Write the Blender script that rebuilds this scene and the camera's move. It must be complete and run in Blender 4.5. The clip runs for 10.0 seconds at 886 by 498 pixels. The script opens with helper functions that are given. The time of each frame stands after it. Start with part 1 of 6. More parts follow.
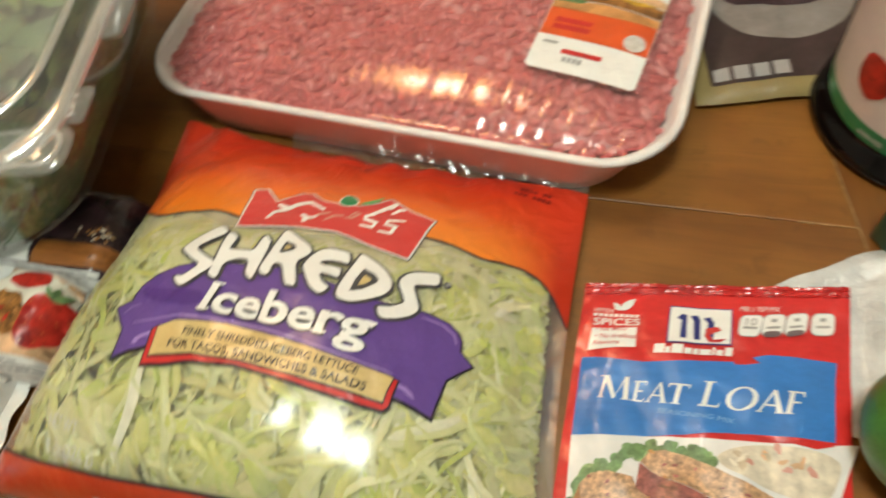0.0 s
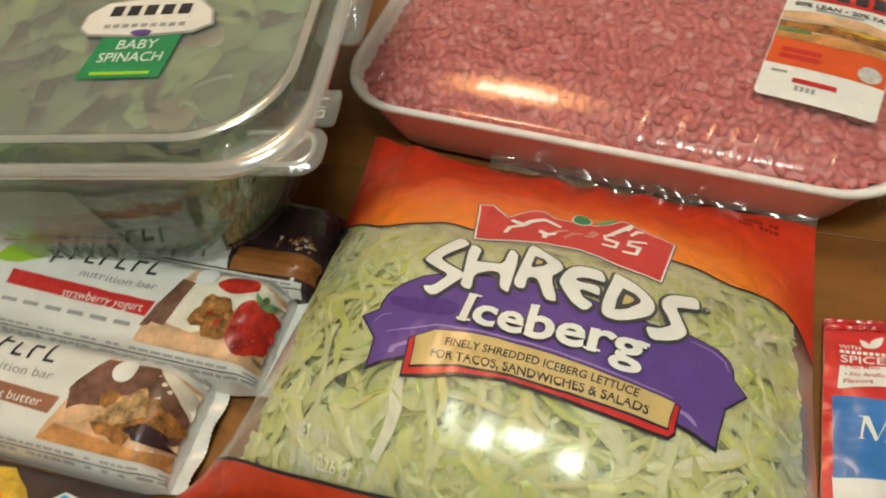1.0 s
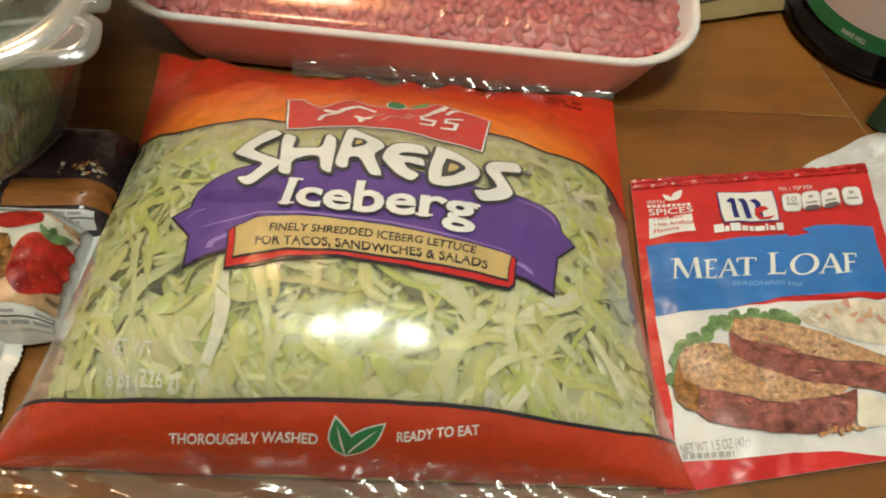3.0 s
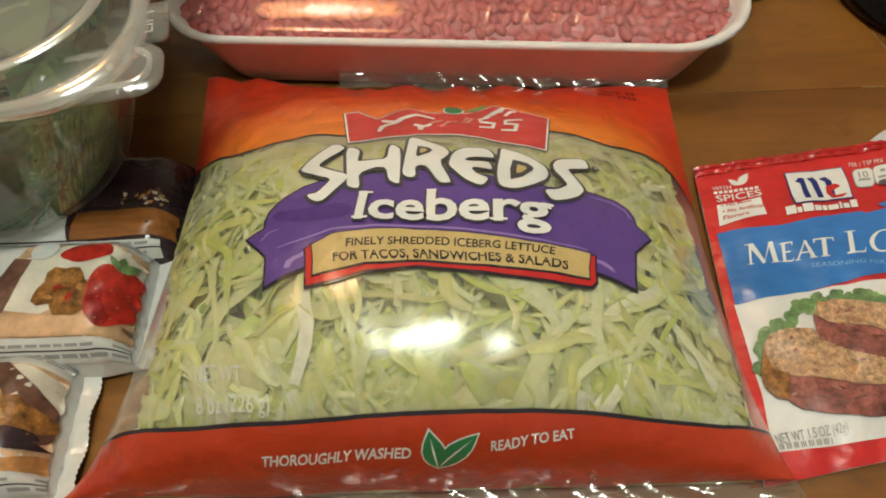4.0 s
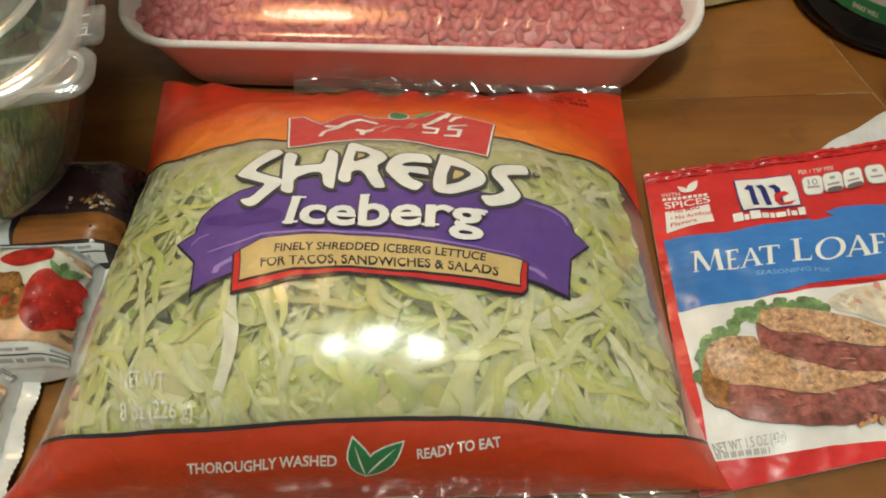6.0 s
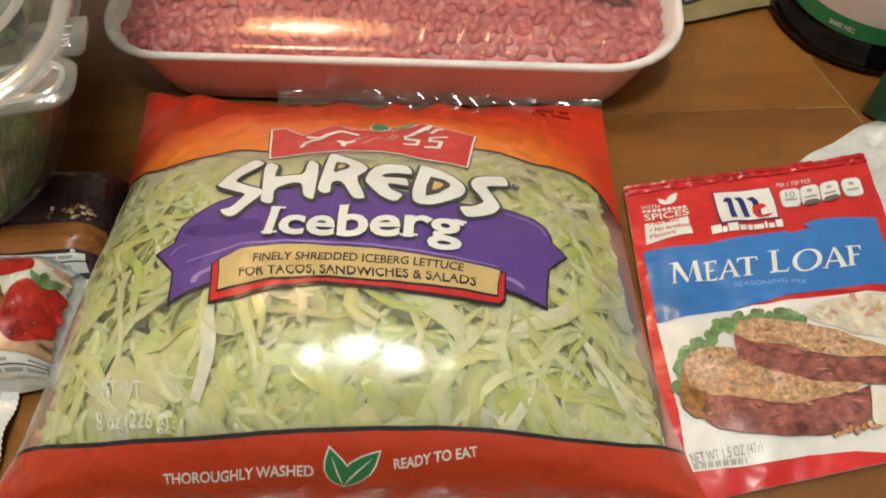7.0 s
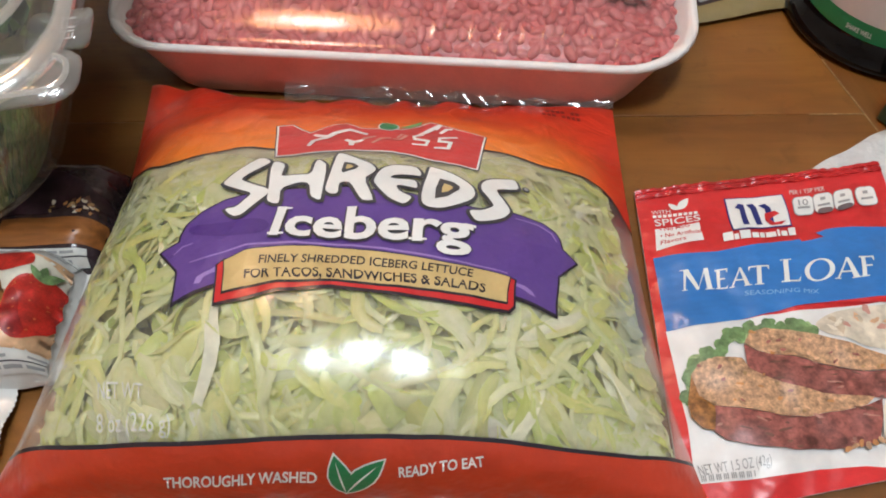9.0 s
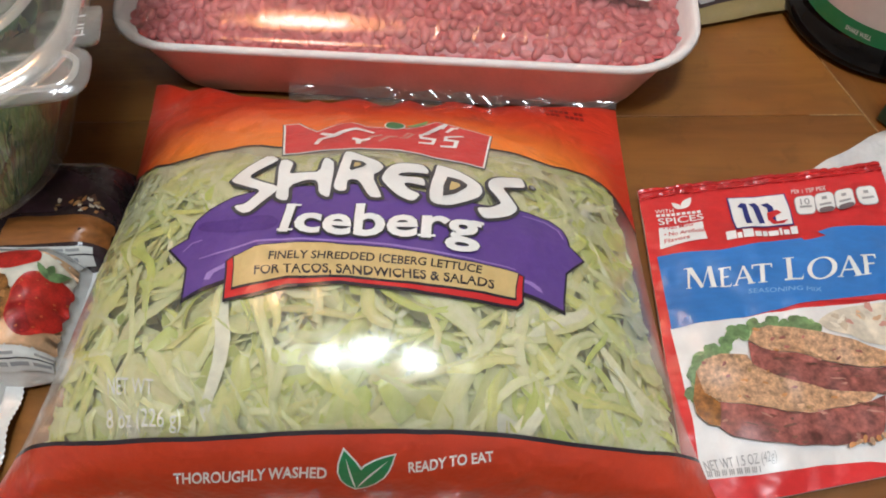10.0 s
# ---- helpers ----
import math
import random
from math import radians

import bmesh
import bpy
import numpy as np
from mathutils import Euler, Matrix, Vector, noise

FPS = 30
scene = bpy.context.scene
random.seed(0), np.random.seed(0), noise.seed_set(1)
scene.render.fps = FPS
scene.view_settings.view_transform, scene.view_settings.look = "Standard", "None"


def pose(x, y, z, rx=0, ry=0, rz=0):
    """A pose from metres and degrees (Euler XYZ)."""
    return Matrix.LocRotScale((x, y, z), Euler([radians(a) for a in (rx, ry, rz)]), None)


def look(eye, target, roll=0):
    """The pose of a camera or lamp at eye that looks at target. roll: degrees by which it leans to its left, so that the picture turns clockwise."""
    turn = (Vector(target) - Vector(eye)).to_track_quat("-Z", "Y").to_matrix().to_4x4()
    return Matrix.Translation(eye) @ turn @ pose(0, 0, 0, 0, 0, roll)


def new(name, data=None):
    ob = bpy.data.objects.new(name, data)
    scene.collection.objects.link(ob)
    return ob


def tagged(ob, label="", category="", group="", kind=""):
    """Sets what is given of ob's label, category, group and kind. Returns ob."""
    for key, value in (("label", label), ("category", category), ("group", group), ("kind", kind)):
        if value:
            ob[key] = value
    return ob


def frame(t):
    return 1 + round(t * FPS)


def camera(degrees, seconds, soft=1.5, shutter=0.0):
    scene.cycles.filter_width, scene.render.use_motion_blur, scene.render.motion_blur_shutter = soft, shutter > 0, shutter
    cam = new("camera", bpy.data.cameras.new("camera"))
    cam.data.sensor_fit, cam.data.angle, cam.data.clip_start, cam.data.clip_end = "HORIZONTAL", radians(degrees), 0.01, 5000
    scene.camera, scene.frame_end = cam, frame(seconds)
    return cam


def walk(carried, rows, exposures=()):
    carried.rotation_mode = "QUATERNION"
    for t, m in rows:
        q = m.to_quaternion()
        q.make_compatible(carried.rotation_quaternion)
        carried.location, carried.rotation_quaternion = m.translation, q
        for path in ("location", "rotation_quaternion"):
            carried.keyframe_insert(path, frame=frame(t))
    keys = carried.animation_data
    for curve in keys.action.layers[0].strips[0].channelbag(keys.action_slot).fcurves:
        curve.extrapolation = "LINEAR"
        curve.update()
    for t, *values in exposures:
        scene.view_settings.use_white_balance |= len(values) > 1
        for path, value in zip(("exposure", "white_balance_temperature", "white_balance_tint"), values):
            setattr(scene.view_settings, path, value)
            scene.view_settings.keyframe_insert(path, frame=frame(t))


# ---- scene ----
cam = camera(62.4, 10.0, 1.8, 0.5)
PATH = [
    (0, (0.059, 0.047, 0.235), (-0.306, 1.022, -1.472), -16.2),
    (0.3, (0.058, 0.035, 0.226), (-0.445, 1.023, -1.438), -16.4),
    (0.5, (0.045, 0.03, 0.226), (-0.48, 1.039, -1.419), -15.5),
    (1, (-0.012, 0.033, 0.233), (-0.437, 1.112, -1.397), -14.1),
    (1.5, (-0.016, 0.026, 0.222), (-0.248, 1.127, -1.431), -10.2),
    (2, (-0.012, 0.02, 0.209), (-0.045, 1.093, -1.478), -4.6),
    (2.2, (-0.011, 0.021, 0.211), (0.024, 1.07, -1.491), -1.5),
    (3.3, (-0.026, 0.013, 0.209), (0.065, 1.073, -1.485), 0.3),
    (3.5, (-0.033, 0.014, 0.212), (0.002, 1.071, -1.486), -4.5),
    (4, (-0.03, 0.018, 0.208), (-0.014, 1.087, -1.483), -6.7),
    (4.5, (-0.024, 0.019, 0.205), (-0.018, 1.099, -1.479), -7.3),
    (5, (-0.018, 0.021, 0.204), (-0.016, 1.1, -1.479), -7.7),
    (5.5, (-0.015, 0.019, 0.205), (-0.01, 1.097, -1.48), -7.0),
    (7, (-0.009, 0.015, 0.206), (0.035, 1.126, -1.456), -5.1),
    (7.5, (-0.01, 0.02, 0.205), (0.044, 1.142, -1.451), -4.4),
    (8, (-0.012, 0.024, 0.203), (0.042, 1.126, -1.464), -3.9),
    (8.5, (-0.011, 0.022, 0.204), (0.032, 1.117, -1.47), -4.0),
    (9, (-0.011, 0.02, 0.205), (0.032, 1.112, -1.47), -4.0),
    (9.5, (-0.012, 0.019, 0.206), (0.036, 1.118, -1.464), -3.9),
    (10, (-0.015, 0.018, 0.205), (0.046, 1.119, -1.463), -3.2),
]
walk(cam, [(t, look(eye, target, roll)) for t, eye, target, roll in PATH],
     [(0, 0.08, 6450, 3), (0.5, -0.10, 6600, 3), (1, -0.16, 6450, 3), (2, -0.18, 6500, 3), (3.5, -0.10, 6500, 3), (4.2, -0.34, 6500, 3), (5.0, -0.38, 6450, 3), (5.7, -0.24, 6350, 3), (7.0, -0.02, 6300, 7), (8.0, -0.02, 5650, 14), (10, -0.02, 5650, 14)])

# ---- world and lamp ----
world = bpy.data.worlds.new("room_air")
scene.world = world
world.use_nodes = True
world.node_tree.nodes["Background"].inputs[0].default_value = (1.0, 0.86, 0.7, 1)
world.node_tree.nodes["Background"].inputs[1].default_value = 0.02
LAMP = Vector((0.03, -0.03, 1.15))
GLOW = Vector((-0.32, 0.62, 1.22))
bulb = bpy.data.lights.new("bulb_light", "POINT")
bulb.energy, bulb.color, bulb.shadow_soft_size = 26.5, (0.95, 0.985, 0.91), 0.12
new("bulb_light", bulb).matrix_world = pose(*LAMP)
far_bulb = bpy.data.lights.new("far_bulb_light", "POINT")
far_bulb.energy, far_bulb.color, far_bulb.shadow_soft_size = 4.8, (1.0, 0.92, 0.80), 0.08
new("far_bulb_light", far_bulb).matrix_world = pose(*GLOW)
scene.view_settings.exposure = 0.0


# ---- materials ----
def nodes_of(name):
    m = bpy.data.materials.new(name)
    m.use_nodes = True
    return m, m.node_tree.nodes, m.node_tree.links


def coords(n, l, scale=(1, 1, 1), kind="Object"):
    tc, mp = n.new("ShaderNodeTexCoord"), n.new("ShaderNodeMapping")
    mp.inputs["Scale"].default_value = scale
    l.new(tc.outputs[kind], mp.inputs["Vector"])
    return mp.outputs["Vector"]


def noise_tex(n, l, vec, scale, detail=3.0, rough=0.55, dist=0.0):
    t = n.new("ShaderNodeTexNoise")
    t.inputs["Scale"].default_value, t.inputs["Detail"].default_value = scale, detail
    t.inputs["Roughness"].default_value, t.inputs["Distortion"].default_value = rough, dist
    l.new(vec, t.inputs["Vector"])
    return t.outputs["Fac"]


def ramp(n, l, fac, stops):
    r = n.new("ShaderNodeValToRGB")
    while len(r.color_ramp.elements) < len(stops):
        r.color_ramp.elements.new(0.5)
    for e, (p, c) in zip(r.color_ramp.elements, stops):
        e.position, e.color = p, (*c, 1)
    l.new(fac, r.inputs["Fac"])
    return r.outputs["Color"]


def shade(c, k):
    return tuple(min(1.0, max(0.0, v * k)) for v in c)


def mix_rgb(n, l, fac, a, b, mode="MIX"):
    x = n.new("ShaderNodeMix")
    x.data_type, x.blend_type = "RGBA", mode
    if isinstance(fac, float):
        x.inputs[0].default_value = fac
    else:
        l.new(fac, x.inputs[0])
    for i, v in ((6, a), (7, b)):
        if isinstance(v, tuple):
            x.inputs[i].default_value = (*v, 1)
        else:
            l.new(v, x.inputs[i])
    return x.outputs[2]


def bump(n, l, bsdf, height, strength, distance):
    b = n.new("ShaderNodeBump")
    b.inputs["Strength"].default_value, b.inputs["Distance"].default_value = strength, distance
    l.new(height, b.inputs["Height"])
    l.new(b.outputs["Normal"], bsdf.inputs["Normal"])
    return b


def surface(name, col, rough=0.5, var=0.12, big=60, fine=500, relief=0.0, spec=0.5, coat=0.0, metal=0.0, stretch=(1, 1, 1), sss=0.0):
    """A plain surface with grain at two scales and fine relief."""
    m, n, l = nodes_of(name)
    b = n["Principled BSDF"]
    v = coords(n, l, stretch)
    f1, f2 = noise_tex(n, l, v, big), noise_tex(n, l, v, fine)
    c1 = ramp(n, l, f1, ((0.3, shade(col, 1 - var)), (0.7, shade(col, 1 + var))))
    c2 = ramp(n, l, f2, ((0.3, (1 - var * 0.7,) * 3), (0.7, (1, 1, 1))))
    l.new(mix_rgb(n, l, 1.0, c1, c2, "MULTIPLY"), b.inputs["Base Color"])
    b.inputs["Roughness"].default_value, b.inputs["Metallic"].default_value = rough, metal
    b.inputs["Specular IOR Level"].default_value, b.inputs["Coat Weight"].default_value = spec, coat
    b.inputs["Coat Roughness"].default_value = 0.12
    if sss:
        b.inputs["Subsurface Weight"].default_value, b.inputs["Subsurface Radius"].default_value = sss, (0.004, 0.002, 0.001)
    if relief:
        bump(n, l, b, f1, 0.7, relief)
    return m


def printed(name, col, var=0.07):
    """Ink on glossy plastic film."""
    m = surface(name, col, 0.32, var, 70, 900, 0.0022, 0.5, 0.3)
    return m


def clear_film(name, haze=0.06, gloss=0.06, tint=(0.97, 0.97, 0.96), relief=0.0012, scale=(1, 1, 1), size=70, k=1.0):
    """Thin clear plastic: lets light pass, with a sheen and a little milky haze."""
    m, n, l = nodes_of(name)
    n.remove(n["Principled BSDF"])
    out = n["Material Output"]
    tr, gl, df = n.new("ShaderNodeBsdfTransparent"), n.new("ShaderNodeBsdfGlossy"), n.new("ShaderNodeBsdfDiffuse")
    tr.inputs[0].default_value = (*tint, 1)
    gl.inputs["Roughness"].default_value = gloss
    gl.inputs["Color"].default_value = (1, 1, 1, 1)
    df.inputs[0].default_value = (0.85, 0.85, 0.83, 1)
    v = coords(n, l, scale)
    h = noise_tex(n, l, v, size, 2.5, 0.5, 0.4)
    bp = n.new("ShaderNodeBump")
    bp.inputs["Strength"].default_value, bp.inputs["Distance"].default_value = 0.8, relief
    l.new(h, bp.inputs["Height"])
    l.new(bp.outputs["Normal"], gl.inputs["Normal"])
    lw, pw, mu = n.new("ShaderNodeLayerWeight"), n.new("ShaderNodeMath"), n.new("ShaderNodeMath")
    lw.inputs["Blend"].default_value = 0.5
    l.new(bp.outputs["Normal"], lw.inputs["Normal"])
    pw.operation = "POWER"
    pw.inputs[1].default_value = 4.0
    l.new(lw.outputs["Facing"], pw.inputs[0])
    mu.operation, mu.use_clamp = "MULTIPLY_ADD", True
    mu.inputs[1].default_value, mu.inputs[2].default_value = 0.7, 0.045 * k
    l.new(pw.outputs[0], mu.inputs[0])
    m1, m2 = n.new("ShaderNodeMixShader"), n.new("ShaderNodeMixShader")
    m1.inputs[0].default_value = haze
    l.new(tr.outputs[0], m1.inputs[1])
    l.new(df.outputs[0], m1.inputs[2])
    l.new(mu.outputs[0], m2.inputs[0])
    l.new(m1.outputs[0], m2.inputs[1])
    l.new(gl.outputs[0], m2.inputs[2])
    l.new(m2.outputs[0], out.inputs["Surface"])
    return m


def island_mat(name, stops, rough=0.45, grain=350, amount=0.25, relief=0.0008, thin=0.0, coat=0.0, spread=(1, 1, 1)):
    """Many small pieces in one mesh, each with its own tone."""
    m, n, l = nodes_of(name)
    b = n["Principled BSDF"]
    g = n.new("ShaderNodeNewGeometry")
    c = ramp(n, l, g.outputs["Random Per Island"], stops)
    f = noise_tex(n, l, coords(n, l, spread), grain)
    dark = ramp(n, l, f, ((0.3, (1 - amount,) * 3), (0.65, (1, 1, 1))))
    l.new(mix_rgb(n, l, 1.0, c, dark, "MULTIPLY"), b.inputs["Base Color"])
    b.inputs["Roughness"].default_value, b.inputs["Coat Weight"].default_value = rough, coat
    bump(n, l, b, f, 0.6, relief)
    if thin:
        t, x = n.new("ShaderNodeBsdfTranslucent"), n.new("ShaderNodeMixShader")
        l.new(b.inputs["Base Color"].links[0].from_socket, t.inputs["Color"])
        x.inputs[0].default_value = thin
        l.new(b.outputs[0], x.inputs[1])
        l.new(t.outputs[0], x.inputs[2])
        l.new(x.outputs[0], n["Material Output"].inputs["Surface"])
    return m


def wood_mat(name, base):
    m, n, l = nodes_of(name)
    b = n["Principled BSDF"]
    info = n.new("ShaderNodeObjectInfo")
    tc = n.new("ShaderNodeTexCoord")
    add = n.new("ShaderNodeVectorMath")
    add.operation = "ADD"
    l.new(tc.outputs["Object"], add.inputs[0])
    l.new(info.outputs["Random"], add.inputs[1])
    mp = n.new("ShaderNodeMapping")
    mp.inputs["Scale"].default_value = (5, 55, 55)
    l.new(add.outputs[0], mp.inputs["Vector"])
    grain = noise_tex(n, l, mp.outputs[0], 3.0, 6, 0.6, 1.2)
    mp2 = n.new("ShaderNodeMapping")
    mp2.inputs["Scale"].default_value = (14, 30, 30)
    l.new(add.outputs[0], mp2.inputs["Vector"])
    blotch = noise_tex(n, l, mp2.outputs[0], 1.0, 3, 0.5, 0.3)
    c = ramp(n, l, grain, ((0.2, shade(base, 0.78)), (0.5, base), (0.8, shade(base, 1.15))))
    d = ramp(n, l, blotch, ((0.3, (0.52, 0.44, 0.38)), (0.62, (1, 1, 1))))
    spot = ramp(n, l, noise_tex(n, l, add.outputs[0], 130, 4, 0.6, 0.5), ((0.30, (0.45, 0.40, 0.35)), (0.42, (1, 1, 1))))
    c = mix_rgb(n, l, 0.3, c, spot, "MULTIPLY")
    l.new(mix_rgb(n, l, 0.85, c, d, "MULTIPLY"), b.inputs["Base Color"])
    b.inputs["Roughness"].default_value = 0.42
    b.inputs["Specular IOR Level"].default_value = 0.3
    b.inputs["Coat Weight"].default_value, b.inputs["Coat Roughness"].default_value = 0.5, 0.3
    bump(n, l, b, grain, 0.25, 0.0006)
    return m


def band_mat(name):
    """Bag header print: orange in the middle, running to red at the ends."""
    m, n, l = nodes_of(name)
    b = n["Principled BSDF"]
    sep = n.new("ShaderNodeSeparateXYZ")
    uv = n.new("ShaderNodeUVMap")
    l.new(uv.outputs[0], sep.inputs[0])
    f = noise_tex(n, l, coords(n, l), 18, 2)
    ad = n.new("ShaderNodeMath")
    ad.operation = "MULTIPLY_ADD"
    ad.inputs[1].default_value = 0.10
    l.new(f, ad.inputs[0])
    l.new(sep.outputs[1], ad.inputs[2])
    c = ramp(n, l, ad.outputs[0], ((0.06, (0.84, 0.24, 0.02)), (0.30, (0.78, 0.17, 0.018)), (0.52, (0.64, 0.075, 0.014)), (0.85, (0.54, 0.035, 0.013))))
    edge = ramp(n, l, sep.outputs[0], ((0.05, (1, 1, 1)), (0.21, (0, 0, 0)), (0.84, (0, 0, 0)), (0.97, (1, 1, 1))))
    l.new(mix_rgb(n, l, edge, c, (0.58, 0.038, 0.013)), b.inputs["Base Color"])
    b.inputs["Roughness"].default_value, b.inputs["Coat Weight"].default_value = 0.33, 0.3
    bump(n, l, b, noise_tex(n, l, coords(n, l), 48, 3, 0.5, 0.8), 0.7, 0.003)
    return m


WHITE = printed("white_ink", (0.82, 0.82, 0.8), 0.03)
BLACK = printed("dark_ink", (0.025, 0.02, 0.03))
RED = printed("red_ink", (0.58, 0.025, 0.025))
BAG_RED = printed("bag_red_ink", (0.55, 0.046, 0.014))
LOGO_RED = printed("coral_red_ink", (0.62, 0.05, 0.045))
PURPLE = printed("purple_ink", (0.12, 0.06, 0.29))
PURPLE_DEEP = printed("deep_purple_ink", (0.085, 0.035, 0.235))
CHARCOAL = printed("charcoal_ink", (0.075, 0.07, 0.075))
BLUSH = printed("blush_ink", (0.60, 0.30, 0.24))
LEAF_PALE = printed("pale_green_ink", (0.16, 0.42, 0.14))
DATE_INK = printed("date_stamp_ink", (0.20, 0.01, 0.01))
FADED_WHITE = clear_film("sheer_white_ink", 0.8, 0.3, (0.98, 0.98, 0.95), 0.0006)
LILAC = printed("lilac_ink", (0.33, 0.22, 0.55))
TAN = printed("tan_ink", (0.60, 0.45, 0.19))
GREEN = printed("green_ink", (0.02, 0.25, 0.09))
BLUE = surface("blue_ink", (0.045, 0.20, 0.58), 0.32, 0.14, 50, 700, 0.003, 0.5, 0.3, 0.0, (0.5, 1, 1))
NAVY = printed("navy_ink", (0.02, 0.03, 0.2))
SKY = printed("sky_blue_ink", (0.05, 0.42, 0.78))
LOGO_ORANGE = printed("red_orange_ink", (0.72, 0.10, 0.02))
PALE_BLUE = printed("pale_blue_ink", (0.30, 0.52, 0.80))
LIME = printed("lime_ink", (0.35, 0.62, 0.03))
ORANGE = printed("orange_ink", (0.85, 0.25, 0.01))
GOLD = surface("pastry_yellow_print", (0.8, 0.45, 0.05), 0.4, 0.45, 90, 400)
GREY = printed("grey_ink", (0.35, 0.35, 0.35))
TOAST = surface("toast_print", (0.58, 0.27, 0.09), 0.4, 0.35, 120, 600)
NUTTY = surface("nut_print", (0.55, 0.34, 0.15), 0.4, 0.6, 260, 900)
CREAM = surface("cream_print", (0.80, 0.74, 0.62), 0.4, 0.12, 120, 600)
PEACH = surface("peach_print", (0.72, 0.45, 0.26), 0.4, 0.25, 120, 600)
CRUST = surface("toasted_print", (0.40, 0.17, 0.04), 0.4, 0.7, 260, 900)
BERRY = surface("strawberry_print", (0.55, 0.03, 0.02), 0.35, 0.4, 200, 1500)
BERRY_DARK = surface("dark_strawberry_print", (0.34, 0.012, 0.012), 0.35, 0.4, 200, 1500)
SEED = printed("berry_seed_ink", (0.62, 0.16, 0.05))
COCOA = surface("cocoa_print", (0.22, 0.10, 0.07), 0.4, 0.5, 90, 500)
DARK_COCOA = surface("dark_chocolate_print", (0.045, 0.02, 0.03), 0.35, 0.5, 120, 700)
MEAT_CUT = surface("meat_loaf_cut_print", (0.60, 0.36, 0.20), 0.4, 0.5, 620, 1500)
MEAT_SHEEN = surface("meat_loaf_sheen_print", (0.52, 0.26, 0.20), 0.4, 0.3, 300, 900)
MEAT_DARK = surface("meat_loaf_dark_print", (0.20, 0.06, 0.045), 0.4, 0.3, 300, 900)
MASH_SHADE = surface("potato_shade_print", (0.60, 0.50, 0.36), 0.4, 0.25, 160, 500)
MEAT_SIDE = surface("meat_loaf_crust_print", (0.36, 0.12, 0.10), 0.3, 0.6, 260, 900)
PEA = surface("pea_print", (0.20, 0.33, 0.13), 0.4, 0.5, 250, 900)
PEA_LIGHT = surface("light_pea_print", (0.36, 0.50, 0.24), 0.4, 0.5, 250, 900)
MASH = surface("potato_print", (0.75, 0.68, 0.55), 0.4, 0.25, 160, 500)
PLATE_WHITE = surface("plate_print", (0.80, 0.79, 0.78), 0.35, 0.08, 60, 300)
FOIL_WHITE = surface("white_wrapper_film", (0.74, 0.73, 0.70), 0.28, 0.05, 90, 500, 0.0012, 0.5, 0.4)
FOIL_DARK = surface("dark_wrapper_film", (0.05, 0.03, 0.035), 0.2, 0.3, 90, 500, 0.005, 0.5, 0.4)
SILVER = surface("crimped_seal_film", (0.55, 0.55, 0.54), 0.22, 0.3, 300, 900, 0.001, 0.5, 0.2, 0.55)
FOAM = surface("white_foam", (0.82, 0.78, 0.76), 0.55, 0.04, 60, 900, 0.0004)
FOAM_PINK = surface("pink_foam_under_wrap", (0.76, 0.42, 0.34), 0.4, 0.1, 40, 700, 0.0006, 0.4, 0.1)
TABLE = wood_mat("table_wood", (0.255, 0.105, 0.018))
PALE_JOINT = surface("pale_joint", (0.34, 0.22, 0.09), 0.6, 0.45, 220, 900)
BAG_FILM = clear_film("bag_film", 0.085, 0.23, (0.98, 0.98, 0.95), 0.0011, (1, 0.45, 1), 22, 1.6)
WRAP = clear_film("stretch_wrap", 0.05, 0.11, (0.99, 0.97, 0.97), 0.00028, (1, 0.3, 1), 90, 1.2)
SHELL = clear_film("clear_shell", 0.06, 0.05, (0.93, 0.96, 0.94), 0.0005, (1, 1, 1), 50, 1.6)
SEAL_FILM = clear_film("clear_seal_film", 0.05, 0.12, (0.93, 0.92, 0.9), 0.003, (0.35, 1, 1), 160, 3.2)


# ---- mesh helpers ----
def link_mesh(name, bm, material, parent=None, label="", smooth=True):
    me = bpy.data.meshes.new(name)
    bmesh.ops.recalc_face_normals(bm, faces=bm.faces) if len(bm.faces) < 4000 else None
    bm.to_mesh(me)
    bm.free()
    me.materials.append(material)
    if smooth:
        me.polygons.foreach_set("use_smooth", [True] * len(me.polygons))
    ob = new(name, me)
    ob.parent = parent
    if label:
        tagged(ob, label)
    return ob


def part(name, bm, material, parent, label="", smooth=True):
    return link_mesh(name, bm, material, parent, label, smooth)


def thing(name, label, category, group="", kind=""):
    return tagged(new(name), label, category, group, kind)


def grid_bm(f, nu, nv, uv=False):
    """A sheet over the unit square."""
    bm = bmesh.new()
    vs = [[bm.verts.new(f(i / nu, j / nv)) for i in range(nu + 1)] for j in range(nv + 1)]
    lay = bm.loops.layers.uv.new("UVMap") if uv else None
    for j in range(nv):
        for i in range(nu):
            fc = bm.faces.new((vs[j][i], vs[j][i + 1], vs[j + 1][i + 1], vs[j + 1][i]))
            if uv:
                for lp, (a, b) in zip(fc.loops, ((i, j), (i + 1, j), (i + 1, j + 1), (i, j + 1))):
                    lp[lay].uv = (a / nu, b / nv)
    return bm


def loft(loops, close_first=False, close_last=False):
    """A skin through rings that have the same number of points."""
    bm = bmesh.new()
    rings = [[bm.verts.new(p) for p in ring] for ring in loops]
    k = len(rings[0])
    for a, b in zip(rings, rings[1:]):
        for i in range(k):
            bm.faces.new((a[i], a[(i + 1) % k], b[(i + 1) % k], b[i]))
    if close_first:
        bm.faces.new(rings[0][::-1])
    if close_last:
        bm.faces.new(rings[-1])
    return bm


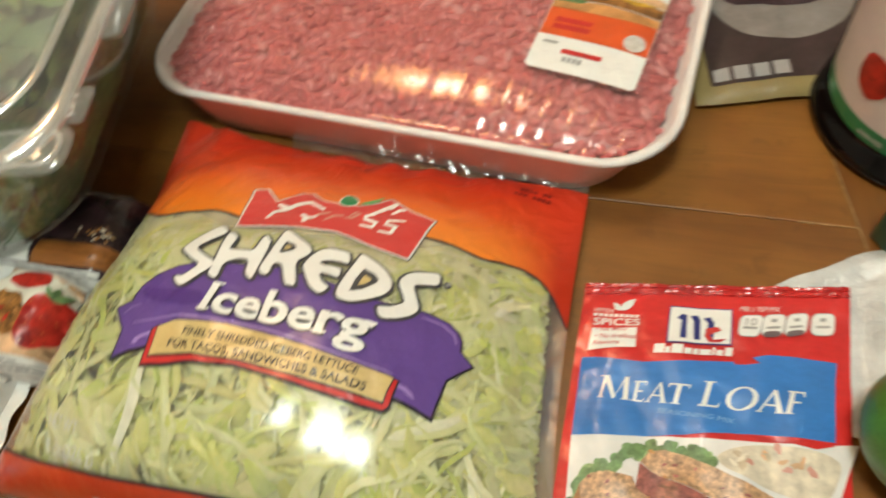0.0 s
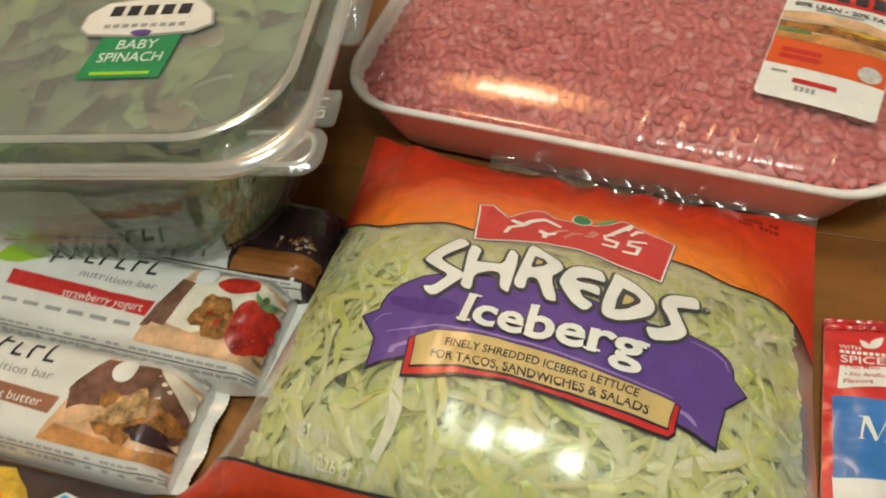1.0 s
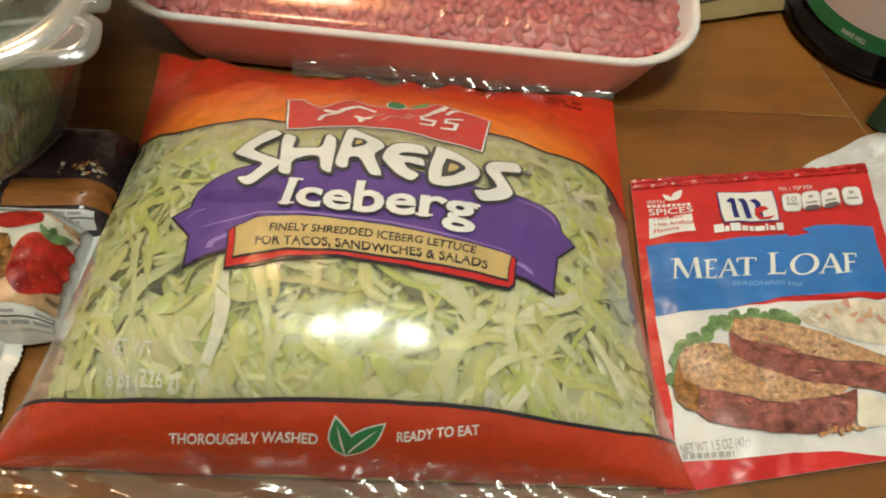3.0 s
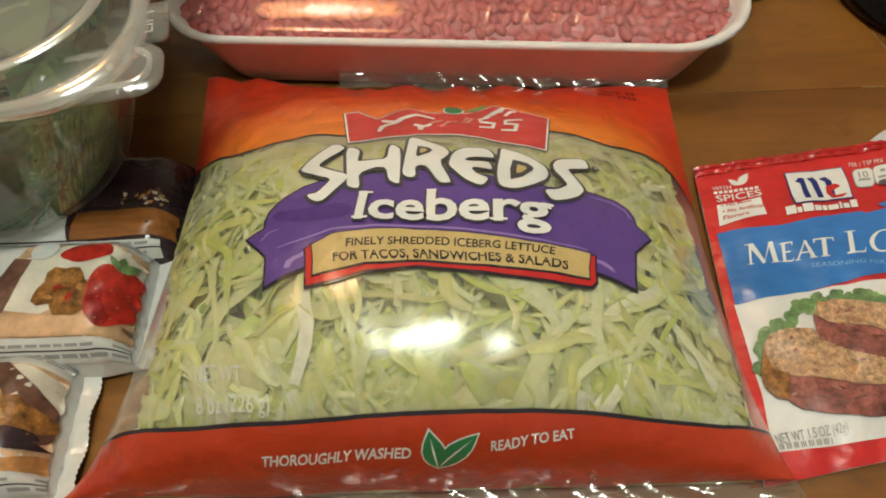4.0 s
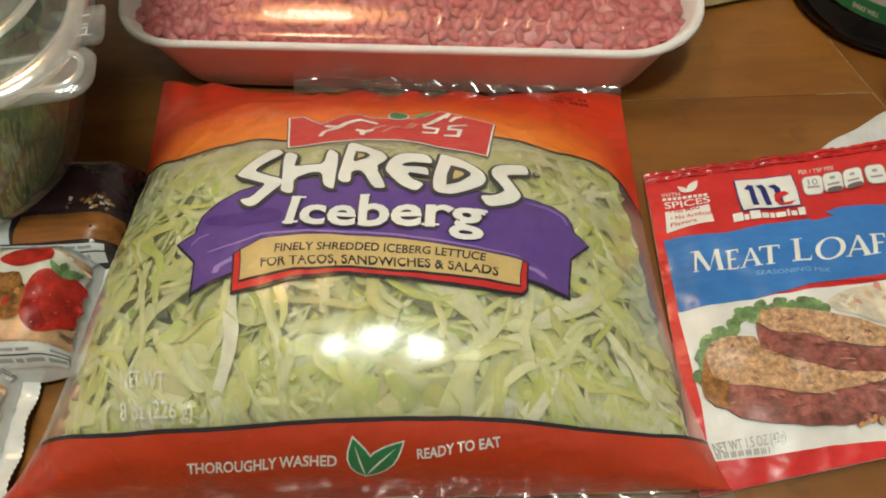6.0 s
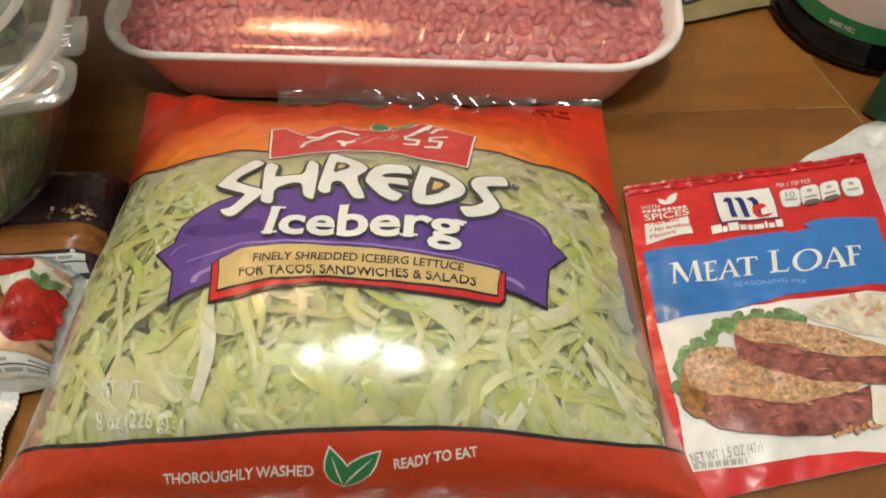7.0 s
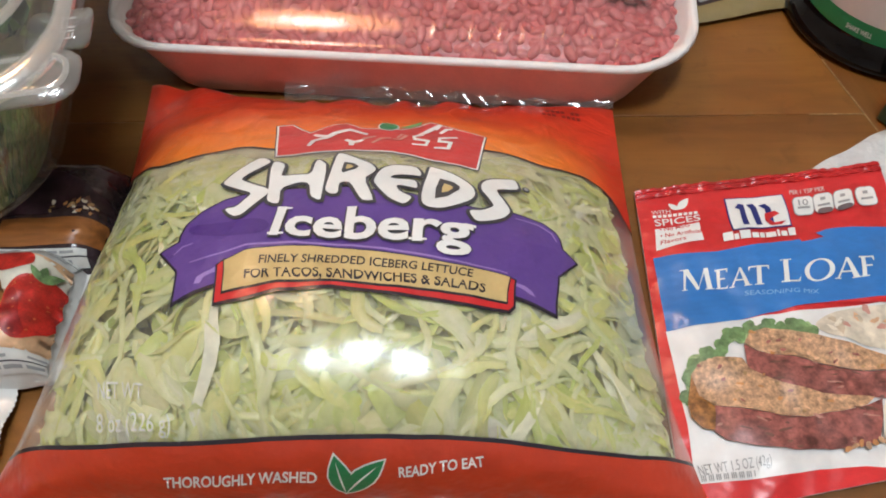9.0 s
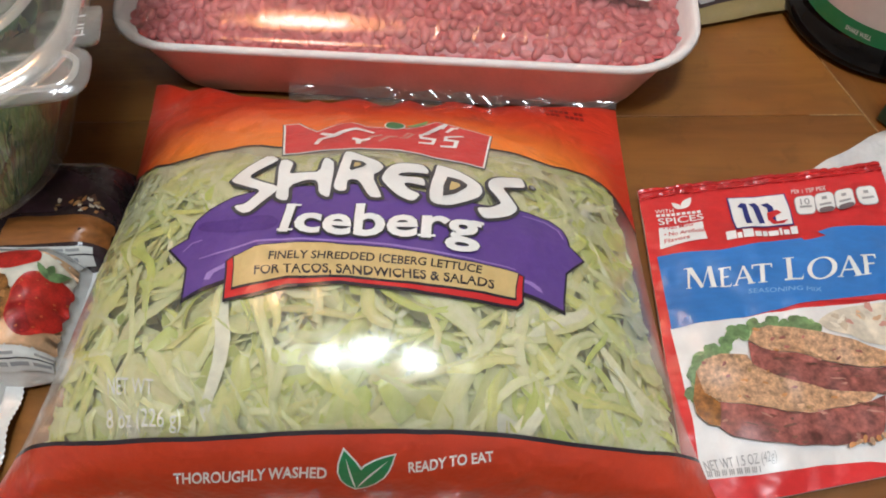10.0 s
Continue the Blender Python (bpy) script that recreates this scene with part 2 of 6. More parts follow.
def rounded(w, d, r, z, n=8, cx=0.0, cy=0.0):
    """A rounded rectangle ring at the height z."""
    out = []
    for sx, sy, a0 in ((1, 1, 0), (-1, 1, 90), (-1, -1, 180), (1, -1, 270)):
        for i in range(n + 1):
            a = radians(a0 + 90 * i / n)
            out.append((cx + sx * (w / 2 - r) + r * math.cos(a), cy + sy * (d / 2 - r) + r * math.sin(a), z))
    return out


def outline(poly, d):
    """The polygon grown by d."""
    k, out = len(poly), []
    area = sum(poly[i][0] * poly[(i + 1) % k][1] - poly[(i + 1) % k][0] * poly[i][1] for i in range(k))
    sg = 1 if area > 0 else -1
    for i in range(k):
        a, b, c = Vector(poly[i - 1]), Vector(poly[i]), Vector(poly[(i + 1) % k])
        e1, e2 = (b - a).normalized(), (c - b).normalized()
        n1, n2 = Vector((e1.y, -e1.x)) * sg, Vector((e2.y, -e2.x)) * sg
        m = (n1 + n2)
        m = m / max(0.5, m.length_squared / 2) if m.length > 1e-6 else n1
        out.append(tuple(b + m * d))
    return out


def poly_bm(poly):
    bm = bmesh.new()
    bm.faces.new([bm.verts.new((x, y, 0)) for x, y in poly])
    return bm


def blob(cx, cy, rx, ry, turn=0, wob=0.12, seed=0, n=22):
    rnd = random.Random(seed)
    ph = [rnd.uniform(0, 6.28) for _ in range(4)]
    out, c, s = [], math.cos(radians(turn)), math.sin(radians(turn))
    for i in range(n):
        a = 2 * math.pi * i / n
        k = 1 + wob * (0.5 * math.sin(2 * a + ph[0]) + 0.4 * math.sin(3 * a + ph[1]) + 0.35 * math.sin(5 * a + ph[2]) + 0.2 * math.sin(8 * a + ph[3]))
        x, y = rx * k * math.cos(a), ry * k * math.sin(a)
        out.append((cx + c * x - s * y, cy + s * x + c * y))
    return out


def rect(x0, y0, x1, y1, r=0.0):
    if not r:
        return [(x0, y0), (x1, y0), (x1, y1), (x0, y1)]
    return [(x, y) for x, y, _ in rounded(x1 - x0, y1 - y0, r, 0, 4, (x0 + x1) / 2, (y0 + y1) / 2)]


def text_bm(body, x0, y0, x1=None, height=1.0, bold=0.0, lean=0.0, aspect=0.62):
    """Flat letters from x0, with their base on y0 and the given capital height; x1 fixes the width."""
    cu = bpy.data.curves.new("letters", "FONT")
    cu.body, cu.size, cu.resolution_u, cu.shear = body, 1.0, 3, lean
    ob = bpy.data.objects.new("letters", cu)
    me = ob.to_mesh()
    span = min(v.co.x for v in me.vertices), max(v.co.x for v in me.vertices)
    ob.to_mesh_clear()
    cu.offset = bold
    me = ob.to_mesh()
    bm = bmesh.new()
    bm.from_mesh(me)
    ob.to_mesh_clear()
    bpy.data.objects.remove(ob)
    bpy.data.curves.remove(cu)
    lo, hi = span
    sy = height / 0.69
    sx = (x1 - x0) / (hi - lo) if x1 is not None else sy
    for v in bm.verts:
        v.co = ((v.co.x - lo) * sx + x0, v.co.y * sy + y0, 0)
    return bm


def merge(*bms):
    out = bmesh.new()
    for b in bms:
        me = bpy.data.meshes.new("tmp")
        b.to_mesh(me)
        b.free()
        out.from_mesh(me)
        bpy.data.meshes.remove(me)
    return out


def drape(bm, f, off, step):
    """Lay a flat drawing on a sheet f(x, y, off), cut fine enough to follow it."""
    bmesh.ops.triangulate(bm, faces=bm.faces)
    for _ in range(7):
        long = [e for e in bm.edges if (e.verts[0].co - e.verts[1].co).length > step]
        if not long:
            break
        bmesh.ops.subdivide_edges(bm, edges=long, cuts=1)
        bmesh.ops.triangulate(bm, faces=bm.faces)
    for fc in bm.faces:
        if fc.normal.z < 0:
            fc.normal_flip()
    for v in bm.verts:
        v.co = f(v.co.x, v.co.y, off)
    return bm


def sheet_with_offset(f):
    """From f(x, y) a sheet that can be lifted along its normal."""
    def lifted(x, y, off=0.0):
        e = 1e-3 if abs(x) < 2 else 0.2
        p = Vector(f(x, y))
        nrm = (Vector(f(x + e, y)) - p).cross(Vector(f(x, y + e)) - p)
        return p + nrm.normalized() * off if nrm.length > 0 else p
    return lifted


HOST = {"emblem_stroke": "emblem", "emblem_leaf": "emblem", "emblem_leaf_edge": "emblem", "ribbon_trim": "ribbon", "ribbon_fold": "ribbon", "ribbon_shade": "ribbon", "leaf_vein": "leaf_print",
        "letter_eye": "lettering", "letter_eye_edge": "lettering", "letter_serif": "lettering", "seed": "strawberry", "strawberry_leaf": "strawberry", "strawberry_shade": "strawberry",
        "fact_tab": "fact_box", "meat_speck": "slice_cut", "glaze": "slice_side", "potato_skin": "mashed_potato", "pastry_swirl": "pastry", "bowl_food": "bowl_picture", "price_bar": "label_base", "price_stripe": "label_base"}


class Art:
    """Prints on one sheet: each call lays one part, a little above the last layer."""
    def __init__(self, parent, f, step, layer=0.00012):
        self.parent, self.f, self.step, self.layer, self.last = parent, f, step, layer, {}

    def put(self, name, shape, mat, level, label=""):
        bm = poly_bm(shape) if isinstance(shape, list) else shape
        self.last[name] = part(name, drape(bm, self.f, self.layer * (level + 1), self.step), mat, self.last.get(HOST.get(name), self.parent), label)
        return self.last[name]


def within(q, poly):
    """Whether a place lies inside a polygon."""
    inside = False
    for (x0, y0), (x1, y1) in zip(poly, poly[1:] + poly[:1]):
        if (y0 > q[1]) != (y1 > q[1]) and q[0] < (x1 - x0) * (q[1] - y0) / (y1 - y0) + x0:
            inside = not inside
    return inside


def mesh_from(name, verts, faces, material, smooth=True):
    me = bpy.data.meshes.new(name)
    me.from_pydata(verts, [], faces)
    me.materials.append(material)
    if smooth:
        me.polygons.foreach_set("use_smooth", [True] * len(me.polygons))
    return new(name, me)


# ---- the room, out of view ----
def box_bm(x0, y0, z0, x1, y1, z1, bev=0.0):
    bm = bmesh.new()
    bmesh.ops.create_cube(bm, size=1, matrix=Matrix.Translation(((x0 + x1) / 2, (y0 + y1) / 2, (z0 + z1) / 2)) @ Matrix.Diagonal((x1 - x0, y1 - y0, z1 - z0, 1)))
    if bev:
        bmesh.ops.bevel(bm, geom=list(bm.edges), offset=bev, segments=2, affect="EDGES", profile=0.6)
    return bm


WALL = surface("wall_paint", (0.84, 0.83, 0.80), 0.8, 0.05, 4, 60)
CEIL = surface("ceiling_paint", (0.85, 0.84, 0.81), 0.9, 0.04, 4, 60)
FLOOR = surface("floor_boards", (0.45, 0.36, 0.28), 0.5, 0.2, 6, 40)
for nm, bx in (("wall_north", (-1.6, 1.6, -0.75, 1.6, 1.7, 1.75)), ("wall_south", (-1.6, -1.3, -0.75, 1.6, -1.2, 1.75)),
               ("wall_west", (-1.7, -1.3, -0.75, -1.6, 1.7, 1.75)), ("wall_east", (1.6, -1.3, -0.75, 1.7, 1.7, 1.75))):
    tagged(link_mesh(nm, box_bm(*bx), WALL, smooth=False), "plain warm painted wall of the room", "wall", kind="structure")
tagged(link_mesh("floor", box_bm(-1.7, -1.3, -0.85, 1.7, 1.7, -0.75), FLOOR, smooth=False), "brown floor under the table", "floor", kind="structure")
tagged(link_mesh("ceiling", box_bm(-1.7, -1.3, 1.75, 1.7, 1.7, 1.85), CEIL, smooth=False), "plain pale ceiling", "ceiling", kind="structure")

# hanging lamp whose glow shows in the plastic
SHADE, sn, sl = nodes_of("amber_glass_lit")
sn["Principled BSDF"].inputs["Base Color"].default_value = (0.8, 0.45, 0.15, 1)
sn["Principled BSDF"].inputs["Emission Color"].default_value = (1.0, 0.55, 0.18, 1)
sn["Principled BSDF"].inputs["Emission Strength"].default_value = 5.0


def pendant(at, label, glass):
    lamp = thing("pendant_lamp", label, "lamp")
    prof = [(0.05, 0.16), (0.09, 0.14), (0.13, 0.10), (0.155, 0.04), (0.165, -0.04)]
    ring = lambda r, z: [(at.x + r * math.cos(a * math.pi / 16), at.y + r * math.sin(a * math.pi / 16), at.z + z) for a in range(32)]
    part("shade", loft([ring(r, z) for r, z in prof] + [ring(r - 0.006, z) for r, z in prof[::-1]]), glass, lamp, "glass shade")
    part("cord", loft([ring(0.006, 0.15), ring(0.006, 1.75 - at.z)], True, True), BLACK, lamp, "thin dark cord")


def milk_glass():
    """Thin white glass that lets about half of the lamp's light through."""
    m, n, l = nodes_of("white_glass")
    b, t, x = n["Principled BSDF"], n.new("ShaderNodeBsdfTranslucent"), n.new("ShaderNodeMixShader")
    b.inputs["Base Color"].default_value, b.inputs["Roughness"].default_value = (0.85, 0.84, 0.80, 1), 0.3
    t.inputs["Color"].default_value = (0.9, 0.88, 0.84, 1)
    x.inputs[0].default_value = 0.8
    l.new(b.outputs[0], x.inputs[1])
    l.new(t.outputs[0], x.inputs[2])
    l.new(x.outputs[0], n["Material Output"].inputs["Surface"])
    return m


pendant(LAMP, "hanging lamp with a white glass shade", milk_glass())
pendant(GLOW, "far hanging lamp with a lit amber glass shade", SHADE)

# ---- table ----
TURN_T = -6.8
table = tagged(new("table"), "brown wooden table top of broad stained boards", "table")
T = pose(0.1548, 0.1940, 0, 0, 0, TURN_T)
MITRE = 15.4  # the edge boards run askew to the others


def board(x0, y0, x1, y1, edge=False):
    lx, ly = (y1 - y0, x1 - x0) if edge else (x1 - x0, y1 - y0)
    bm = box_bm(-lx / 2, -ly / 2, -0.025, lx / 2, ly / 2, 0, 0.0005)
    if not edge:
        for v in bm.verts:
            if v.co.x > 0:
                v.co.x -= math.tan(radians(MITRE)) * (v.co.y + (y0 + y1) / 2)
    else:  # cut square with the table's ends
        for v in bm.verts:
            end = math.copysign(lx / 2, v.co.x)
            v.co.x += (math.copysign(0.51, end) - ((x0 + x1) / 2 - v.co.y) * math.sin(radians(MITRE))) / math.cos(radians(MITRE)) - end
    ob = link_mesh("board", bm, TABLE, table, smooth=False)
    ob.matrix_world = T @ pose(0, 0, 0, 0, 0, MITRE if edge else 0) @ pose((x0 + x1) / 2, (y0 + y1) / 2, 0, 0, 0, 90 if edge else 0)


for j in range(-3, 3):
    board(-1.1, j * 0.17 + 0.0001, -0.0001, j * 0.17 + 0.1699)
for j in range(3):
    board(0.0001 + 0.12 * j, -0.60, 0.1199 + 0.12 * j, 0.60, True)
# worn pale wax in the joints where the boards meet
for x0, y0, x1, y1, turn in ((-0.020, -0.00022, -0.0004, 0.00022, 0), (-0.0002, -0.03, 0.0002, 0.03, MITRE)):
    link_mesh("joint_filler", box_bm(x0, y0, -0.003, x1, y1, 0.00008), PALE_JOINT, table, smooth=False).matrix_world = T @ pose(0, 0, 0, 0, 0, turn)
for x, y in ((-0.8, 0.55), (0.4, 0.55), (-0.85, -0.25), (0.35, -0.3)):
    part("leg", box_bm(x - 0.03, y - 0.03, -0.75, x + 0.03, y + 0.03, -0.026, 0.004), TABLE, table, smooth=False)

# ---- bag of shredded lettuce ----
BW, BH = 190.0, 175.0
TL, TR, BR, BL = Vector((-0.111, 0.240)), Vector((0.062, 0.203)), Vector((0.057, 0.060)), Vector((-0.143, 0.0805))


def bag_rise(v):
    """How full the bag is along its length: a steep front, a long slope to the top seal."""
    front = 1 - max(0.0, 1 - v / 0.30) ** 2.1
    back = 1 - 0.97 * max(0.0, (v - 0.33) / 0.67) ** 1.7
    return front * back


def bag_full(u):
    s = abs(2 * u - 1)
    return (1 - s ** 2.7) ** 0.95 * (1 + 0.18 * (0.5 - u))


def bag_sheet(x, y):
    u, v = x / BW, y / BH
    uc, vc = min(max(u, 0.0), 1.0), min(max(v, 0.0), 1.0)
    edge = max(0.0, 1 - 6 * min(vc, 1 - vc))
    pleat = 0.0016 * edge * math.sin(u * 37 + 3 * math.sin(u * 11)) + 0.0011 * noise.noise((u * 9, v * 7, 1.7)) + 0.0006 * noise.noise((u * 26, v * 18, 4.2))
    tuck = 0.0016 * math.exp(-((u - 0.36 - 0.25 * (1 - v)) / 0.012) ** 2) * max(0.0, v - 0.72) * 3.5 + 0.0012 * math.exp(-((u - 0.70 + 0.3 * (1 - v)) / 0.015) ** 2) * max(0.0, v - 0.74) * 3.5
    h = 0.005 + 0.0475 * bag_full(uc) * bag_rise(vc) + pleat * min(1.0, 8 * min(uc, 1 - uc) + 0.25) + tuck
    vv = vc if vc > 0.3 else 0.3 * (vc / 0.3) ** 2.3
    pull = 0.062 * math.sin(math.pi * vv ** 0.72) ** 0.9
    uu = u + pull * max(0.0, 1 - u / 0.25) ** 2 - 0.45 * pull * max(0.0, 1 - (1 - u) / 0.25) ** 2
    p = (BL * (1 - uu) + BR * uu) * (1 - vv) + (TL * (1 - uu) + TR * uu) * vv
    dip = 0.0045 * math.sin(math.pi * min(1.0, uc * 1.15)) * max(0.0, vc - 0.75) ** 2 * 16
    return Vector((p.x, p.y - dip, h))


bag_f = sheet_with_offset(bag_sheet)
bag = thing("lettuce_bag", "plump clear bag of shredded lettuce with orange and red ends", "salad bag")
part("film", grid_bm(lambda a, b: bag_f(a * BW, b * BH), 100, 84), BAG_FILM, bag, "clear shiny film")
part("back_film", grid_bm(lambda a, b: (*bag_sheet(a * BW, b * BH)[:2], 0.002 + 0.0022 * (1 - min(1, 12 * min(a, 1 - a, b, 1 - b)))), 24, 20), clear_film("back_clear_film", 0.10, 0.2, (0.9, 0.9, 0.88)), bag)


def along(pairs, u):
    """The height of a printed line at u, eased between its marks."""
    xs, ys = zip(*pairs)
    return sum(float(np.interp(u * BW + d, xs, ys)) for d in (-3, 0, 3)) / 3 / BH


HEADER = [(0, 122), (4, 120.5), (13, 116), (25.5, 111), (39, 106.5), (53, 110), (62, 111.7), (74, 109), (92, 111.5), (108, 117), (126, 119.5), (145, 120.4), (156, 118.3), (166, 121.5), (174, 122), (181, 119.5), (186, 113), (190, 105)]
FOOTER = [(0, 30), (6.8, 28.8), (23.3, 27.3), (38, 25.4), (63, 24), (94, 25.1), (119.6, 26.1), (153, 25.3), (168, 26.2), (190, 30)]


def arc(u):
    return along(HEADER, u)


def low(u):
    return along(FOOTER, u)


part("header_band", grid_bm(lambda a, b: bag_f(a * BW, (arc(a) + (1 - arc(a)) * b) * BH, 0.0002), 90, 44, True), band_mat("header_print"), bag, "orange to red printed header")
part("header_line", grid_bm(lambda a, b: bag_f(a * BW, (arc(a) + 0.0062 * (b - 1)) * BH, 0.0003), 90, 2), BLACK, bag)
part("footer_band", grid_bm(lambda a, b: bag_f(a * BW, low(a) * b * BH, 0.0002), 90, 16), BAG_RED, bag, "red printed footer")
part("footer_line", grid_bm(lambda a, b: bag_f(a * BW, (low(a) + 0.006 * b) * BH, 0.0003), 90, 2), BLACK, bag)


def crimp(a, y0, y1, b, amp=0.0011):
    y = y0 + (y1 - y0) * b
    p = bag_sheet(a * BW, min(max(y, 0), 1) * BH)
    q = bag_sheet(a * BW, 0.5 * BH)
    d = Vector((p.x - q.x, p.y - q.y, 0)).normalized() * (max(0.0, y - 1) if y > 0.5 else max(0.0, -y)) * BH * 0.001
    return Vector((p.x, p.y, 0.006)) + d + Vector((0, 0, amp * math.sin(a * 55 + 5 * b + 4 * math.sin(a * 9)) + 0.0012 * noise.noise((a * 14, b * 3, 7))))


part("top_seal", grid_bm(lambda a, b: crimp(0.30 + 0.70 * a, 1.0, 1.06, b) + Vector((0, 0, 0.004 * b)), 120, 6), SEAL_FILM, bag, "crinkled clear top seal")
part("bottom_seal", grid_bm(lambda a, b: crimp(a, -0.045, 0.0, b), 120, 5), SEAL_FILM, bag, "crinkled clear bottom seal")



def tint_mat():
    """Beige printed haze that fades out downwards."""
    m, n, l = nodes_of("beige_window_tint")
    n.remove(n["Principled BSDF"])
    tr, df, mx = n.new("ShaderNodeBsdfTransparent"), n.new("ShaderNodeBsdfDiffuse"), n.new("ShaderNodeMixShader")
    df.inputs[0].default_value = (0.66, 0.56, 0.42, 1)
    uvn, sp, mu = n.new("ShaderNodeUVMap"), n.new("ShaderNodeSeparateXYZ"), n.new("ShaderNodeMath")
    l.new(uvn.outputs[0], sp.inputs[0])
    up = ramp(n, l, sp.outputs[1], ((0.0, (0, 0, 0)), (0.55, (0.20,) * 3), (1.0, (0.55,) * 3)))
    side = ramp(n, l, sp.outputs[0], ((0.0, (0, 0, 0)), (0.3, (1, 1, 1)), (0.7, (1, 1, 1)), (1.0, (0, 0, 0))))
    mu.operation = "MULTIPLY"
    l.new(up, mu.inputs[0])
    l.new(side, mu.inputs[1])
    l.new(mu.outputs[0], mx.inputs[0])
    l.new(tr.outputs[0], mx.inputs[1])
    l.new(df.outputs[0], mx.inputs[2])
    l.new(mx.outputs[0], n["Material Output"].inputs["Surface"])
    return m


part("window_tint", grid_bm(lambda a, b: bag_f((0.10 + 0.84 * a) * BW, (0.46 + (arc(0.10 + 0.84 * a) - 0.462) * b) * BH, 0.00016), 70, 30, True), tint_mat(), bag, "beige printed haze")
art = Art(bag, bag_f, 2.6, 0.00008)
U = lambda pts: [(u * BW, v * BH) for u, v in pts]


def stroke(pts, w):
    """A pen stroke of the width w along the points, thin at its ends."""
    left, right = [], []
    for i, p in enumerate(pts):
        a, b = Vector(pts[max(0, i - 1)]), Vector(pts[min(len(pts) - 1, i + 1)])
        d = (b - a).normalized()
        k = w * (0.35 + 0.65 * math.sin(math.pi * (i + 0.6) / (len(pts) + 0.2)))
        left.append((p[0] - d.y * k / 2, p[1] + d.x * k / 2))
        right.append((p[0] + d.y * k / 2, p[1] - d.x * k / 2))
    return left + right[::-1]


def bend(bm, base, top):
    """Lay letters drawn in the unit square between two curves of three points each."""
    def curve(p, k):
        (x0, y0), (x1, y1), (x2, y2) = p
        a, b, c = (1 - k) * (1 - 2 * k), 4 * k * (1 - k), k * (2 * k - 1)
        return a * x0 + b * x1 + c * x2, a * y0 + b * y1 + c * y2
    for v in bm.verts:
        k, h = v.co.x, v.co.y
        p, q = curve(base, k), curve(top, k)
        v.co = (p[0] + (q[0] - p[0]) * h, p[1] + (q[1] - p[1]) * h, 0)
    return bm


def mid(p):
    return p if len(p) == 3 else [p[0], ((p[0][0] + p[1][0]) / 2, (p[0][1] + p[1][1]) / 2), p[1]]


def bent_text(body, base, top, bold=0.0):
    return bend(text_bm(body, 0.0, 0.0, 1.0, 1.0, bold), mid(base), mid(top))


def rounded_poly(poly, passes=2, k=0.22):
    """The polygon with its corners cut round."""
    for _ in range(passes):
        out = []
        for i, p in enumerate(poly):
            q = poly[(i + 1) % len(poly)]
            out += [(p[0] + (q[0] - p[0]) * k, p[1] + (q[1] - p[1]) * k), (q[0] + (p[0] - q[0]) * k, q[1] + (p[1] - q[1]) * k)]
        poly = out
    return poly


ribbon = [(52.2, 61.6), (56.7, 64.7), (56.4, 67.4), (56.9, 71.5), (60.0, 76.0), (65.3, 80.8), (74.5, 84.1), (84.0, 85.5), (97.4, 87.1), (111.0, 86.3), (122.5, 84.1), (132.1, 83.2), (140.4, 84.8), (146.4, 84.4), (151.6, 83.6), (155.0, 81.0), (156.2, 78.5), (156.4, 74.5), (160.5, 71.1), (154.1, 63.0), (153.2, 57.6), (152.0, 50.9), (147.2, 51.6), (141.4, 52.1), (131.0, 52.3), (105.6, 54.2), (80.0, 53.4), (71.7, 52.0), (69.0, 51.1), (64.4, 50.2), (59.9, 48.7), (59.4, 51.4), (58.8, 54.1)]
art.put("ribbon_edge", outline(ribbon, 0.6), BLACK, 2)
art.put("ribbon", ribbon, PURPLE, 3, "purple printed ribbon")
art.put("ribbon_shade", rounded_poly([(57.4, 70.7), (65.8, 70.9), (76.9, 72.5), (80.2, 69.6), (78.1, 65.6), (67.1, 65.4), (58.9, 67.0)]), PURPLE_DEEP, 4)
art.put("ribbon_fold", [(64.1, 51.2), (64.4, 52.2), (67.6, 54.1), (68.5, 54.9), (68.8, 53.2), (66.2, 52.1), (65.6, 51.2)], LILAC, 4)
art.put("ribbon_fold", [(141.9, 56.3), (144.4, 55.8), (146.1, 54.5), (146.9, 52.7), (145.6, 53.1), (143.4, 54.6), (141.8, 55.1)], LILAC, 4)
for line, w in (([(61.5, 56.7), (66.7, 58.5), (75.2, 61.5), (87.5, 62.8), (101.6, 63.1), (115.6, 61.7), (131.3, 59.6), (140.1, 58.9)], 0.75), ([(143.7, 82.4), (149.8, 82.2), (153.8, 79.9), (155.0, 76.6)], 0.7), ([(56.4, 59.8), (58.1, 62.6), (60.8, 63.5)], 0.5)):
    art.put("ribbon_trim", stroke(line, w), LILAC, 5)
border = [(69.1, 55.3), (70.7, 56.9), (140.0, 57.5), (141.8, 56.9), (141.0, 50.4), (139.7, 49.6), (132.5, 49.7), (122.5, 50.1), (110.0, 50.7), (97.5, 51.0), (85.1, 50.2), (77.1, 48.9), (70.5, 48.3)]
panel = [(70.7, 56.5), (75.6, 59.5), (81.6, 60.7), (92.0, 61.7), (101.7, 61.4), (113.9, 60.6), (126.9, 58.7), (140.5, 57.5), (139.3, 50.8), (129.2, 51.1), (114.1, 51.5), (99.0, 51.8), (84.8, 51.3), (72.1, 49.8)]
art.put("panel_edge", outline(border, 0.5), BLACK, 5)
art.put("panel_border", border, RED, 6)
art.put("panel_line", outline(panel, 0.35), BLACK, 7)
art.put("panel", panel, TAN, 8, "tan printed panel")
